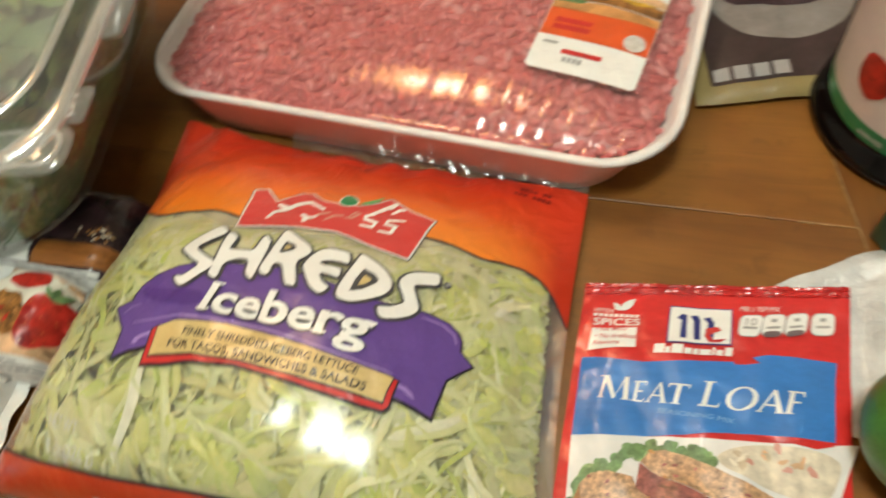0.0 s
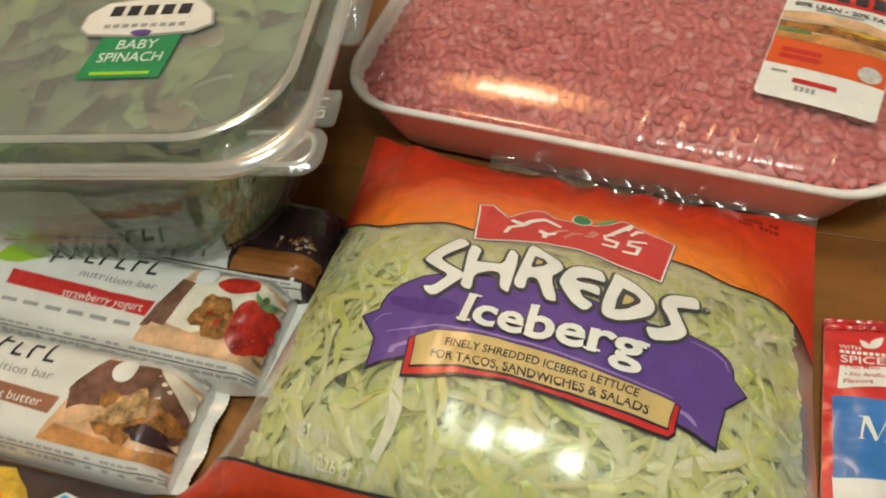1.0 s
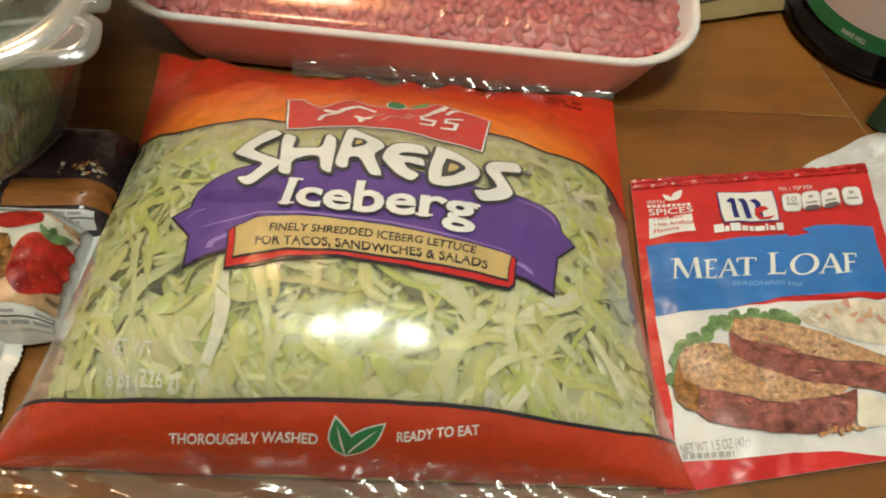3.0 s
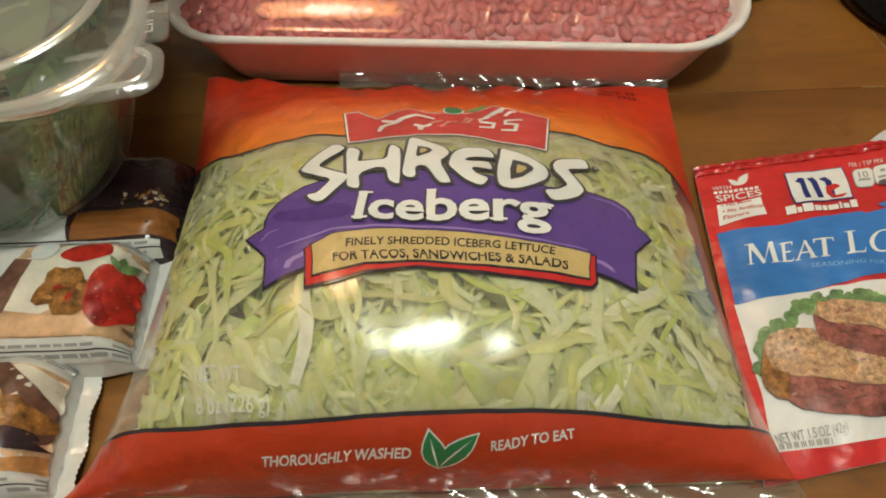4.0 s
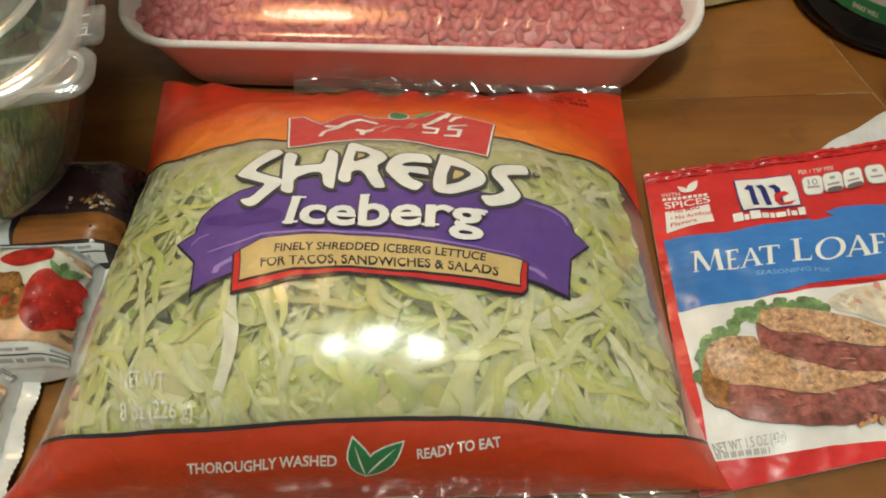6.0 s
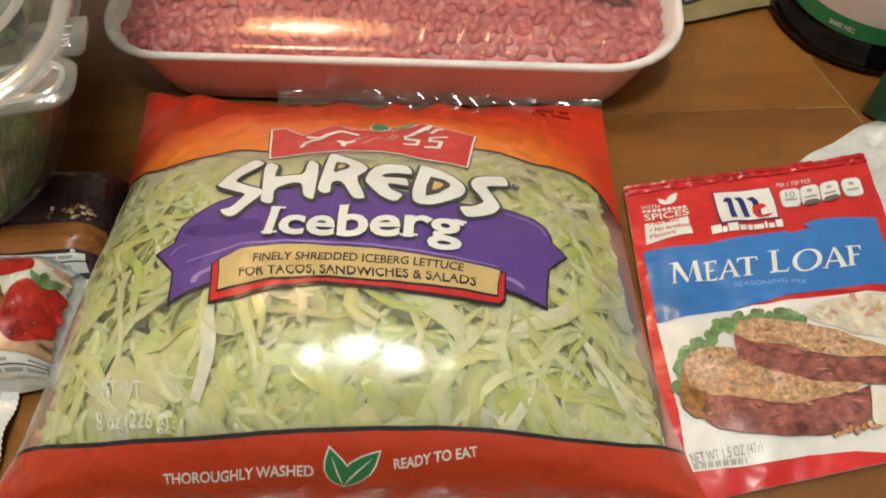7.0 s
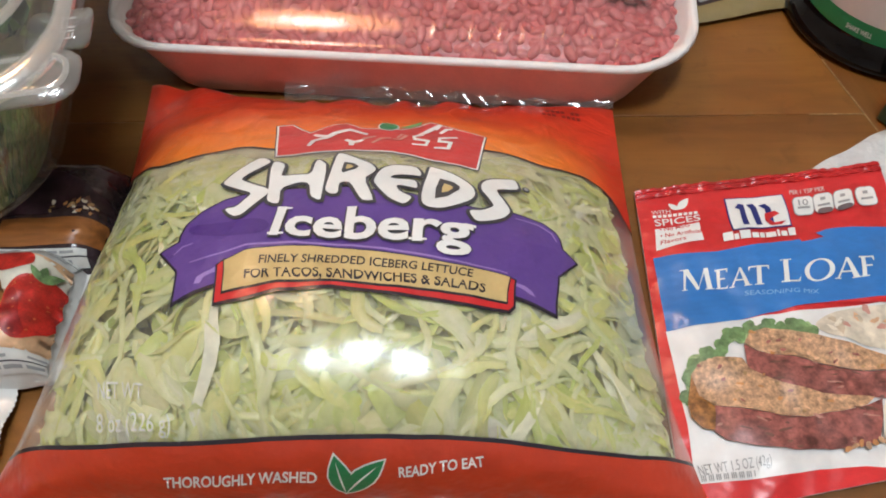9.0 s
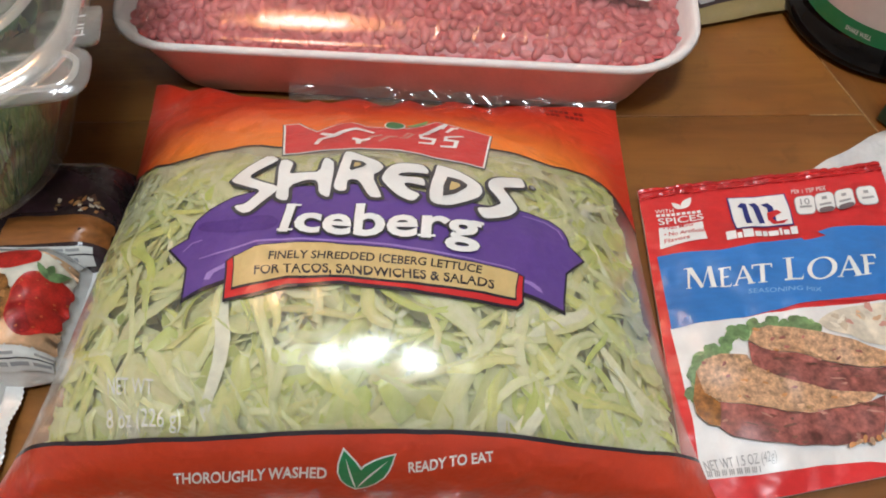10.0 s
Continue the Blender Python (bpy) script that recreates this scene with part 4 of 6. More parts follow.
def bed_point(a, b):
    p, q = 2 * a - 1, 2 * b - 1
    cut = 0.0062 * abs(p * q) ** 5
    x, y = math.copysign(abs(p) * MA - cut, p), math.copysign(abs(q) * MB - cut, q)
    return (x, y, meat_z(x, y) + 0.0003)


bed = link_mesh("ground_beef_core", grid_bm(bed_point, 60, 30), surface("beef_depth", (0.56, 0.12, 0.12), 0.4, 0.4, 200, 800))
bed.matrix_world = TRAY
tagged(bed, "dense raw ground beef below the surface strands", "ground beef", kind="stuff")


def wrap_z(x, y):
    return TH + 0.0016 + 0.0085 * dome(x, y)


def wrap_sheet(a, b):
    x, y = (2 * a - 1) * (TW / 2 - 0.003), (2 * b - 1) * (TD / 2 - 0.003)
    s = max(0.0, abs(2 * a - 1) + abs(2 * b - 1) - 1.78) * 0.5
    x, y = x * (1 - s), y * (1 - s)
    ridge = sum(h0 * math.exp(-((x - x0 - 0.02 * (b - 0.2)) / 0.0008) ** 2) for x0, h0 in ((0.034, 0.0005), (0.044, 0.0006), (0.052, 0.0007), (0.059, 0.0006), (0.066, 0.0006), (0.076, 0.0006), (0.085, 0.0008), (0.096, 0.0007), (-0.09, 0.0005), (0.02, 0.0004))) * max(0.0, 1 - 2.6 * b) * min(1.0, 12 * b)
    w = ridge + 0.00009 * math.sin(x * 900 + 3.5 * math.sin(x * 130)) * (1 - b) ** 5 * min(1.0, max(0.0, (x - 0.01) / 0.03))
    return Vector((x, y, wrap_z(x, y) + w))


part("stretch_wrap", grid_bm(wrap_sheet, 320, 60), WRAP, tray, "clear glossy stretch wrap")
lab_f = sheet_with_offset(lambda x, y: (lambda p: (p[0], p[1], wrap_z(p[0], p[1]) + 0.0003))((TRAY.inverted() @ (pose(0.0375, 0.241, 0, 0, 0, -17) @ Vector((x * 0.001, y * 0.001, 0))))[:2]))
sticker = thing("price_label", "white and orange price sticker with burger picture", "label")
sticker.matrix_world = TRAY
la = Art(sticker, lambda x, y, off: lab_f(x, y, off), 3.0, 0.00015)
la.put("label_base", rect(-0.3, 0, 41, 74, 2.2), WHITE, 0)
la.put("orange_field", rect(0, 16, 40.8, 31), LOGO_ORANGE, 1, "orange printed field")
la.put("bun", [(0, 30), (20, 30), (40.8, 31), (40.8, 35), (20, 36), (0, 34)], TOAST, 2)
la.put("patty", [(0, 35), (20, 36.5), (40.8, 35.5), (40.8, 41), (20, 42), (0, 40)], CRUST, 2)
la.put("cheese", [(16, 41.5), (31, 39), (38, 41.5)], GOLD, 3)
la.put("lettuce_print", [(0, 33.5), (12, 34), (12, 36), (0, 36)], PEA, 3)
la.put("bun", [(0, 41), (20, 42.5), (40.8, 41.5), (40.8, 45), (30, 48), (10, 48), (0, 46)], PEACH, 2)
la.put("lettering", text_bm("80% LEAN \u2022 20% FAT", 3, 50.8, 37.5, 2.6, 0.02), BLACK, 2)
la.put("text_bar", rect(11, 49, 28, 50, 0), GREY, 2)
la.put("red_field", rect(0, 56, 40.8, 73, 0), RED, 1, "red printed field")
for i in range(5):
    la.put("text_bar", rect(4 + 6.5 * i, 58, 8.5 + 6.5 * i, 66), BLACK, 2)
for i in range(2):
    la.put("text_bar", rect(4, 23 - 3.6 * i, 18, 25.4 - 3.6 * i), RED, 2)
la.put("seal", blob(35, 20.5, 4.1, 4.1, 0, 0.0), surface("silver_seal", (0.6, 0.6, 0.58), 0.4, 0.2, 500, 900), 3, "round silver seal")
la.put("price_stripe", rect(11, 8.2, 26, 10.4), RED, 2)
for i in range(4):
    la.put("price_bar", rect(12.5 + 1.9 * i, 4.6, 13.8 + 1.9 * i, 6.9), GREY, 2)
la.put("text_bar", rect(3, 12, 8.5, 13), GREY, 2)

# ---- seasoning packet ----
PW, PH = 85.0, 108.0
PTL, PTR, PBR, PBL = Vector((0.0618, 0.1675)), Vector((0.1468, 0.1685)), Vector((0.1335, 0.066)), Vector((0.049, 0.0595))


def packet_sheet(x, y):
    u, v = x / PW, y / PH
    p = (PBL * (1 - u) + PBR * u) * (1 - v) + (PTL * (1 - u) + PTR * u) * v
    k = max(0.0, 1 - abs(2 * u - 1) ** 3) * max(0.0, 1 - abs(2 * v - 1) ** 3)
    z = 0.003 + 0.0035 * k + 0.0013 * noise.noise((u * 5, v * 6, 9.1)) * (0.3 + k) + 0.0009 * noise.noise((u * 13, v * 12, 3.3))
    z += 0.006 * max(0.0, u - 0.7) ** 1.5 * v + 0.00025 * math.sin(v * 300) * (1 if v > 0.955 else 0)
    return Vector((p.x, p.y, z))


pk_f = sheet_with_offset(packet_sheet)
packet = thing("seasoning_packet", "red and blue seasoning packet picturing sliced meat loaf", "seasoning packet")
part("front", grid_bm(lambda a, b: pk_f(a * PW, b * PH), 60, 80), surface("packet_red_ink", (0.66, 0.03, 0.03), 0.3, 0.14, 60, 700, 0.003, 0.5, 0.3, 0.0, (0.6, 1, 1)), packet, "glossy red front")
part("back", grid_bm(lambda a, b: (*packet_sheet(a * PW, b * PH)[:2], min(0.0022, packet_sheet(a * PW, b * PH).z - 0.0004)), 12, 14), FOIL_WHITE, packet)
pa = Art(packet, pk_f, 3.0, 0.00013)

def ring_quads(cx, cy, rx, ry, ix, iy, lean=0.0, n=28):
    """A letter's bowl: a ring that is thick at its sides and thin above and below."""
    def at(a, x, y):
        return cx + x * math.cos(a + lean), cy + y * math.sin(a)
    out = []
    for i in range(n):
        a, b = 2 * math.pi * i / n, 2 * math.pi * (i + 1) / n
        out.append([at(a, rx, ry), at(b, rx, ry), at(b, ix, iy), at(a, ix, iy)])
    return out


SERIF = {
    "M": [[(0.05, 0), (0.11, 0), (0.22, 1), (0.14, 1)], [(0.10, 1), (0.27, 1), (0.57, 0.08), (0.50, 0), (0.46, 0)], [(0.50, 0), (0.55, 0.1), (0.84, 1), (0.78, 1)],
          [(0.76, 1), (0.90, 1), (0.99, 0), (0.82, 0)], [(0, 0), (0.17, 0), (0.17, 0.04), (0, 0.04)], [(0.75, 0), (1.05, 0), (1.05, 0.04), (0.75, 0.04)], [(0.02, 0.96), (0.24, 0.96), (0.24, 1), (0.02, 1)]],
    "E": [[(0.14, 0), (0.38, 0), (0.38, 1), (0.14, 1)], [(0.02, 0.93), (0.90, 0.93), (0.90, 1), (0.02, 1)], [(0.83, 0.80), (0.90, 0.80), (0.90, 1), (0.78, 0.95)],
          [(0.3, 0.48), (0.74, 0.48), (0.74, 0.55), (0.3, 0.55)], [(0.02, 0), (0.92, 0), (1.0, 0.22), (0.85, 0.07), (0.02, 0.07)]],
    "A": [[(0.07, 0), (0.15, 0), (0.50, 0.9), (0.46, 1)], [(0.42, 1), (0.56, 1), (0.95, 0), (0.74, 0)], [(0.24, 0.30), (0.72, 0.30), (0.70, 0.37), (0.26, 0.37)],
          [(0, 0), (0.24, 0), (0.24, 0.05), (0, 0.05)], [(0.66, 0), (1.03, 0), (1.03, 0.05), (0.66, 0.05)]],
    "T": [[(0.39, 0), (0.61, 0), (0.61, 1), (0.39, 1)], [(0, 0.92), (1, 0.92), (1, 1), (0, 1)], [(0, 0.76), (0.05, 0.78), (0.10, 1), (0, 1)], [(1, 0.76), (0.95, 0.78), (0.90, 1), (1, 1)], [(0.27, 0), (0.73, 0), (0.73, 0.05), (0.27, 0.05)]],
    "L": [[(0.16, 0), (0.40, 0), (0.40, 1), (0.16, 1)], [(0.02, 0), (0.93, 0), (1.0, 0.26), (0.86, 0.07), (0.02, 0.07)], [(0, 0.96), (0.56, 0.96), (0.56, 1), (0, 1)]],
    "O": ring_quads(0.5, 0.5, 0.5, 0.53, 0.33, 0.46),
    "F": [[(0.16, 0), (0.42, 0), (0.42, 1), (0.16, 1)], [(0.02, 0.92), (0.98, 0.92), (0.98, 1), (0.02, 1)], [(0.90, 0.76), (0.98, 0.76), (0.98, 1), (0.84, 0.95)], [(0.3, 0.46), (0.80, 0.46), (0.80, 0.54), (0.3, 0.54)], [(0.04, 0), (0.56, 0), (0.56, 0.05), (0.04, 0.05)]],
}


def serif_bm(ch, x0, x1, h):
    bm = bmesh.new()
    for quad in SERIF[ch]:
        bm.faces.new([bm.verts.new((x0 + (x1 - x0) * x, h * y, 0)) for x, y in quad])
    return bm


def quad_at(q, x, y):
    """A place in a four-cornered print: x along its top, y down."""
    (ax, ay), (bx, by), (cx, cy), (dx, dy) = q
    return tuple((p * (1 - x) + r * x) * (1 - y) + (t * (1 - x) + w * x) * y for p, r, t, w in ((ax, bx, dx, cx), (ay, by, dy, cy)))


def quad_rect(q, x0, y0, x1, y1):
    return [quad_at(q, x0, y0), quad_at(q, x1, y0), quad_at(q, x1, y1), quad_at(q, x0, y1)]


pa.put("picture_field", [(2.8, 53.8), (4.6, 25.0), (4.3, 8.2), (18.3, 6.8), (27.2, 6.2), (38.6, 5.9), (51.5, 4.5), (59.5, 2.4), (70.2, -0.3), (86.9, 52.6), (74.9, 51.8)], PLATE_WHITE, 0, "white plate picture")
pa.put("red_curve", [(51.0, 54.3), (56.6, 54.5), (65.8, 54.1), (75.4, 53.2), (80.1, 52.9), (79.6, 51.7), (74.4, 50.5), (65.3, 52.5), (56.4, 53.7)], RED, 3)
pa.put("blue_band", [(2.5, 79.7), (7.1, 79.5), (14.5, 78.3), (22.1, 77.4), (28.4, 77.8), (38.0, 78.4), (45.9, 78.5), (49.9, 78.7), (50.4, 77.6), (53.6, 77.6), (57.8, 78.1), (55.5, 80.2), (59.4, 81.1), (66.6, 80.8), (74.6, 79.9), (80.6, 79.5), (80.0, 66.7), (80.0, 52.8), (75.1, 52.6), (65.7, 53.6), (56.5, 54.3), (49.2, 54.6), (39.9, 54.0), (30.7, 53.2), (19.1, 53.1), (10.3, 53.2), (3.0, 53.5)], BLUE, 2, "blue printed band")
low_word, high_word = [(9.4, 65.4), (38.5, 62.9), (69.5, 61.1)], [(9.5, 72.9), (40.1, 71.1), (71.0, 69.7)]
for ch, x0, x1, h in (("M", 0.0, 0.165, 1.0), ("E", 0.18, 0.25, 0.84), ("A", 0.255, 0.365, 0.84), ("T", 0.355, 0.46, 0.84), ("L", 0.52, 0.625, 1.04), ("O", 0.645, 0.795, 0.86), ("A", 0.795, 0.935, 0.86), ("F", 0.925, 1.01, 0.88)):
    pa.put("lettering", bend(serif_bm(ch, x0, x1, h), low_word, high_word), WHITE, 4)
pa.put("lettering", bent_text("SEASONING MIX", [(28.0, 60.6), (50.8, 57.7)], [(28.3, 62.1), (51.2, 59.2)]), PALE_BLUE, 3)
emblem = [(29.3, 98.3), (48.5, 97.5), (48.6, 85.0), (29.1, 84.6)]
pa.put("emblem_edge", outline(emblem, 0.45), NAVY, 2)
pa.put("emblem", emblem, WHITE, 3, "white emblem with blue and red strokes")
for drawn in ([(31.5, 94.0), (33.0, 95.5), (34.6, 95.0), (34.7, 86.1), (32.8, 86.1), (33.0, 93.1)], [(35.5, 94.8), (37.9, 95.3), (38.9, 93.5), (39.2, 86.0), (37.1, 85.9), (36.7, 93.1)], [(39.8, 94.2), (42.1, 94.5), (43.4, 92.4), (43.3, 86.0), (41.4, 85.8), (41.4, 92.3)]):
    pa.put("emblem_stroke", drawn, NAVY, 4)
pa.put("emblem_stroke", [(40.9, 90.2), (44.3, 90.9), (45.7, 89.6), (43.9, 88.9), (42.0, 87.8), (43.2, 86.2), (47.4, 86.8), (45.4, 85.4), (42.0, 85.2), (40.5, 87.4)], RED, 5)
name = [*[(25.2, 83.6), (52.7, 83.7)], *[(25.0, 80.5), (52.4, 80.5)][::-1]]
for i, (x, w, y) in enumerate(((0, 0.115, 0.0), (0.125, 0.055, 0.35), (0.195, 0.125, 0.0), (0.335, 0.085, 0.35), (0.435, 0.065, 0.35), (0.515, 0.13, 0.35), (0.66, 0.03, 0.1), (0.705, 0.075, 0.35), (0.80, 0.09, 0.0))):
    pa.put("name_bar", quad_rect(name, x, y, x + w, 1.0), WHITE, 4)
pa.put("claim_box", [(4.4, 90.1), (19.1, 90.3), (19.2, 82.7), (4.0, 82.3)], WHITE, 2)
for body, base, top in (("\u2022 No MSG", [(5.8, 89.0), (15.7, 89.1)], [(5.9, 90.3), (15.8, 90.5)]), ("\u2022 No Artificial", [(5.8, 86.5), (18.9, 85.9)], [(5.9, 88.0), (19.1, 87.5)]), ("Flavors", [(5.6, 84.0), (13.6, 83.7)], [(5.7, 85.5), (13.7, 85.3)])):
    pa.put("lettering", bent_text(body, base, top, 0.01), RED, 3)
pa.put("lettering", bent_text("SPICES", [(4.7, 91.3), (19.7, 91.0)], [(4.6, 93.9), (19.7, 93.4)], 0.012), WHITE, 2)
pa.put("lettering", bent_text("WITH", [(4.2, 96.2), (10.5, 95.7)], [(4.2, 97.8), (10.6, 97.4)]), WHITE, 2)
bar = [(4.3, 94.6), (19.7, 93.8), (19.8, 94.9), (4.4, 95.7)]
for i in range(9):
    pa.put("text_bar", quad_rect(bar, i / 9, 0, i / 9 + 0.08, 1), WHITE, 2)
stem, *tips = [(13.1, 96.6), (10.3, 100.0), (17.5, 101.6)]
for tip, wide in zip(tips, (1.0, 1.5)):
    pa.put("leaf_print", leaf_shape(*stem, math.dist(tip, stem), wide, math.degrees(math.atan2(tip[1] - stem[1], tip[0] - stem[0]))), WHITE, 2)
pa.put("lettering", bent_text("PER 1 TSP MIX", [(51.1, 97.3), (63.5, 97.6)], [(51.5, 99.1), (63.8, 99.6)]), WHITE, 2)
for i, box4 in enumerate(([(51.5, 95.6), (58.8, 96.2), (57.2, 88.0), (50.8, 88.0)], [(58.9, 96.1), (65.6, 96.8), (64.3, 88.7), (58.0, 88.1)], [(66.2, 96.7), (72.4, 97.2), (71.3, 89.2), (64.9, 88.6)], [(73.5, 97.0), (80.3, 97.6), (79.9, 89.5), (72.8, 88.7)])):
    pa.put("fact_box_line", outline(rounded_poly(box4, 2, 0.16), 0.3), GREY, 2)
    pa.put("fact_box", rounded_poly(box4, 2, 0.16), WHITE, 3)
    if i == 0:
        pa.put("lettering", bent_text("10", [quad_at(box4, 0.25, 0.5), quad_at(box4, 0.75, 0.5)], [quad_at(box4, 0.25, 0.15), quad_at(box4, 0.75, 0.15)], 0.01), GREY, 4)
    else:
        pa.put("text_bar", quad_rect(box4, 0.35, 0.2, 0.62, 0.36), GREY, 4)
    pa.put("text_bar", quad_rect(box4, 0.18, 0.56, 0.82, 0.68), GREY, 4)
    if i in (1, 2):
        pa.put("fact_tab", rounded_poly(quad_rect(box4, 0.1, 0.8, 0.9, 1.1)), surface("fact_tab_ink", (0.16, 0.12, 0.13)), 5)
# picture of the dish
way = [(4.9, 32.7), (5.9, 38.7), (9.6, 43.3), (15.7, 44.7), (20.1, 48.5), (26.4, 50.0), (33.6, 50.1), (40.3, 48.3), (44.4, 46.6)]
for i in range(70):
    k = i / 69 * (len(way) - 1.001)
    (x0, y0), (x1, y1), fr = way[int(k)], way[int(k) + 1], k - int(k)
    pa.put("pea", blob(x0 + (x1 - x0) * fr + rnd.uniform(-0.6, 2.0), y0 + (y1 - y0) * fr + rnd.uniform(-3.4, 0.4), rnd.uniform(1.4, 2.2), rnd.uniform(1.3, 2.0), 30 * i, 0.12, i, 12), PEA if i % 3 else PEA_LIGHT, 3 + i % 3)
potato = [(45.9, 47.3), (51.7, 50.2), (59.4, 51.4), (68.6, 51.0), (77.8, 49.3), (82.5, 45.7), (78.2, 34.1), (69.2, 34.9), (61.6, 37.5), (54.6, 41.2), (48.1, 43.9)]
pa.put("mashed_potato", rounded_poly(potato), MASH, 3)
for i in range(16):
    q = (rnd.uniform(50, 76), rnd.uniform(41, 51))
    pa.put("potato_skin", blob(*q, rnd.uniform(0.8, 2.4), rnd.uniform(0.5, 1.2), 20 * i, 0.35, 40 + i, 12), (MASH_SHADE, PEACH, BLUSH, CREAM)[i % 4], 4)
for cut, side_ in (([(24.5, 45.1), (26.9, 48.0), (31.5, 48.7), (38.2, 46.8), (46.2, 43.3), (54.2, 39.8), (61.2, 36.2), (68.3, 32.1), (72.9, 30.0), (71.8, 26.6), (67.1, 28.6), (57.8, 30.7), (45.7, 34.8), (34.6, 39.3), (28.2, 42.0)], [(24.4, 44.8), (28.2, 42.0), (34.5, 39.2), (45.7, 34.6), (57.7, 30.5), (67.0, 28.3), (71.7, 26.5), (69.2, 18.8), (64.5, 20.3), (57.9, 22.2), (43.5, 26.4), (35.7, 29.5), (29.6, 32.9), (23.7, 37.3)]), ([(7.7, 38.3), (10.7, 41.2), (15.1, 41.8), (22.5, 40.1), (23.7, 37.3), (29.6, 32.9), (35.7, 29.5), (43.5, 26.4), (51.4, 23.8), (57.9, 22.2), (54.7, 20.1), (46.2, 20.1), (36.9, 20.4), (30.5, 21.7), (21.9, 24.9), (12.6, 28.2), (9.0, 31.3)], [(12.6, 28.2), (21.9, 24.8), (30.4, 21.6), (36.9, 20.4), (46.1, 20.0), (54.7, 20.1), (59.8, 21.4), (56.5, 11.1), (51.9, 9.5), (42.2, 10.6), (31.7, 12.0), (22.4, 14.9), (14.7, 17.7), (11.6, 21.0)])):
    lvl = 6 if cut[0][0] > 20 else 9
    pa.put("slice_side", side_, MEAT_SIDE, lvl)
    pa.put("slice_cut", cut, MEAT_CUT, lvl + 1)
    lo = [min(p[k] for p in cut) for k in (0, 1)]
    hi = [max(p[k] for p in cut) for k in (0, 1)]
    for i in range(60):
        q = (rnd.uniform(lo[0], hi[0]), rnd.uniform(lo[1], hi[1]))
        if within(q, cut):
            pa.put("meat_speck", blob(*q, rnd.uniform(0.4, 1.2), rnd.uniform(0.3, 0.6), rnd.uniform(-50, 20), 0.4, 200 + i, 9), rnd.choice((MEAT_SIDE, TOAST, NUTTY, PEACH, TOAST)), lvl + 2)
    lo = [min(p[k] for p in side_) for k in (0, 1)]
    hi = [max(p[k] for p in side_) for k in (0, 1)]
    for i in range(40):
        q = (rnd.uniform(lo[0], hi[0]), rnd.uniform(lo[1], hi[1]))
        if within(q, side_):
            pa.put("glaze", blob(*q, rnd.uniform(0.6, 2.2), rnd.uniform(0.2, 0.5), rnd.uniform(-35, 0), 0.4, 300 + i, 9), (COCOA, MEAT_SHEEN, COCOA, MEAT_DARK)[i % 4], lvl + 2)
pa.put("slice_crust", [(7.7, 38.3), (9.0, 31.3), (12.5, 27.8), (11.7, 21.3), (8.2, 22.5), (5.9, 25.6), (5.7, 29.9)], CRUST, 11)
pa.put("sauce_cup", rounded_poly([(58.8, 19.4), (61.6, 19.7), (66.7, 16.7), (68.6, 11.3), (63.8, 9.7), (58.7, 9.8), (57.1, 11.8)]), CREAM, 12)
for i in range(7):
    pa.put("crumb", blob(47 + 1.9 * i, 9.6 + 0.5 * (i % 3), 1.1, 0.8, 30 * i, 0.3, 70 + i, 10), MEAT_CUT if i % 2 else TOAST, 12)
pa.put("lettering", bent_text("NET WT 1.5 OZ (42g)", [(5.8, 10.0), (25.5, 9.4)], [(5.4, 12.9), (25.6, 12.1)]), GREY, 3)
(cx0, cy0), (cx1, cy1) = [(5.4, 8.7), (20.9, 7.4)]
for i in range(30):
    if i % 4:
        k = i / 30
        pa.put("code_bar", rect(cx0 + (cx1 - cx0) * k, cy0 + (cy1 - cy0) * k - 0.2, cx0 + (cx1 - cx0) * k + 0.3, cy0 + (cy1 - cy0) * k + 1.4), GREY, 3)
CRIMP = surface("packet_crimp_ink", (0.52, 0.02, 0.02), 0.18, 0.2, 120, 900, 0.001, 0.6, 0.5)
part("top_crimp", grid_bm(lambda a, b: pk_f(a * PW, (0.955 + 0.044 * b) * PH, 0.0003 + 0.00022 * math.sin(b * 38) + 0.0006 * noise.noise((a * 46, b * 3, 2))), 120, 42), CRIMP, packet, "crimped glossy top edge")

# ---- spinach box ----
SW, SD = 0.184, 0.172
SB = pose(-0.0995, 0.1585, 0, 0, 0, 3.0) @ pose(-SW / 2, SD / 2, 0)
box = thing("spinach_box", "clear plastic clamshell box of baby spinach with green label", "salad box")
box.matrix_world = SB
B0 = 0.0185
part("tub", loft([rounded(SW - 0.062, SD - 0.018, 0.035, B0, 10), rounded(SW - 0.056, SD - 0.013, 0.036, B0 + 0.003, 10), rounded(SW - 0.026, SD - 0.010, 0.034, 0.050, 10), rounded(SW - 0.018, SD - 0.010, 0.03, 0.066, 10),
                  rounded(SW - 0.016, SD - 0.010, 0.028, 0.071, 10), rounded(SW - 0.002, SD - 0.002, 0.026, 0.0735, 10)], True), SHELL, box, "tapered clear tub")
# clear plastic whitened with extra haze in place of bright reflections along its edges
RIDGE = clear_film("ridge_glare_shell", 0.42, 0.16, (0.92, 0.93, 0.92), 0.0006, (1, 1, 1), 60, 11.0)
part("lid_panel", loft([rounded(SW - 0.020, SD - 0.020, 0.032, 0.0848, 12), rounded(SW - 0.026, SD - 0.026, 0.031, 0.0822, 12), rounded(SW - 0.045, SD - 0.045, 0.028, 0.0818, 12)], False, True), clear_film("lid_shell", 0.17, 0.12, (0.93, 0.96, 0.94), 0.0028, (1, 1, 1), 30, 4.0), box, "clear dished lid panel")
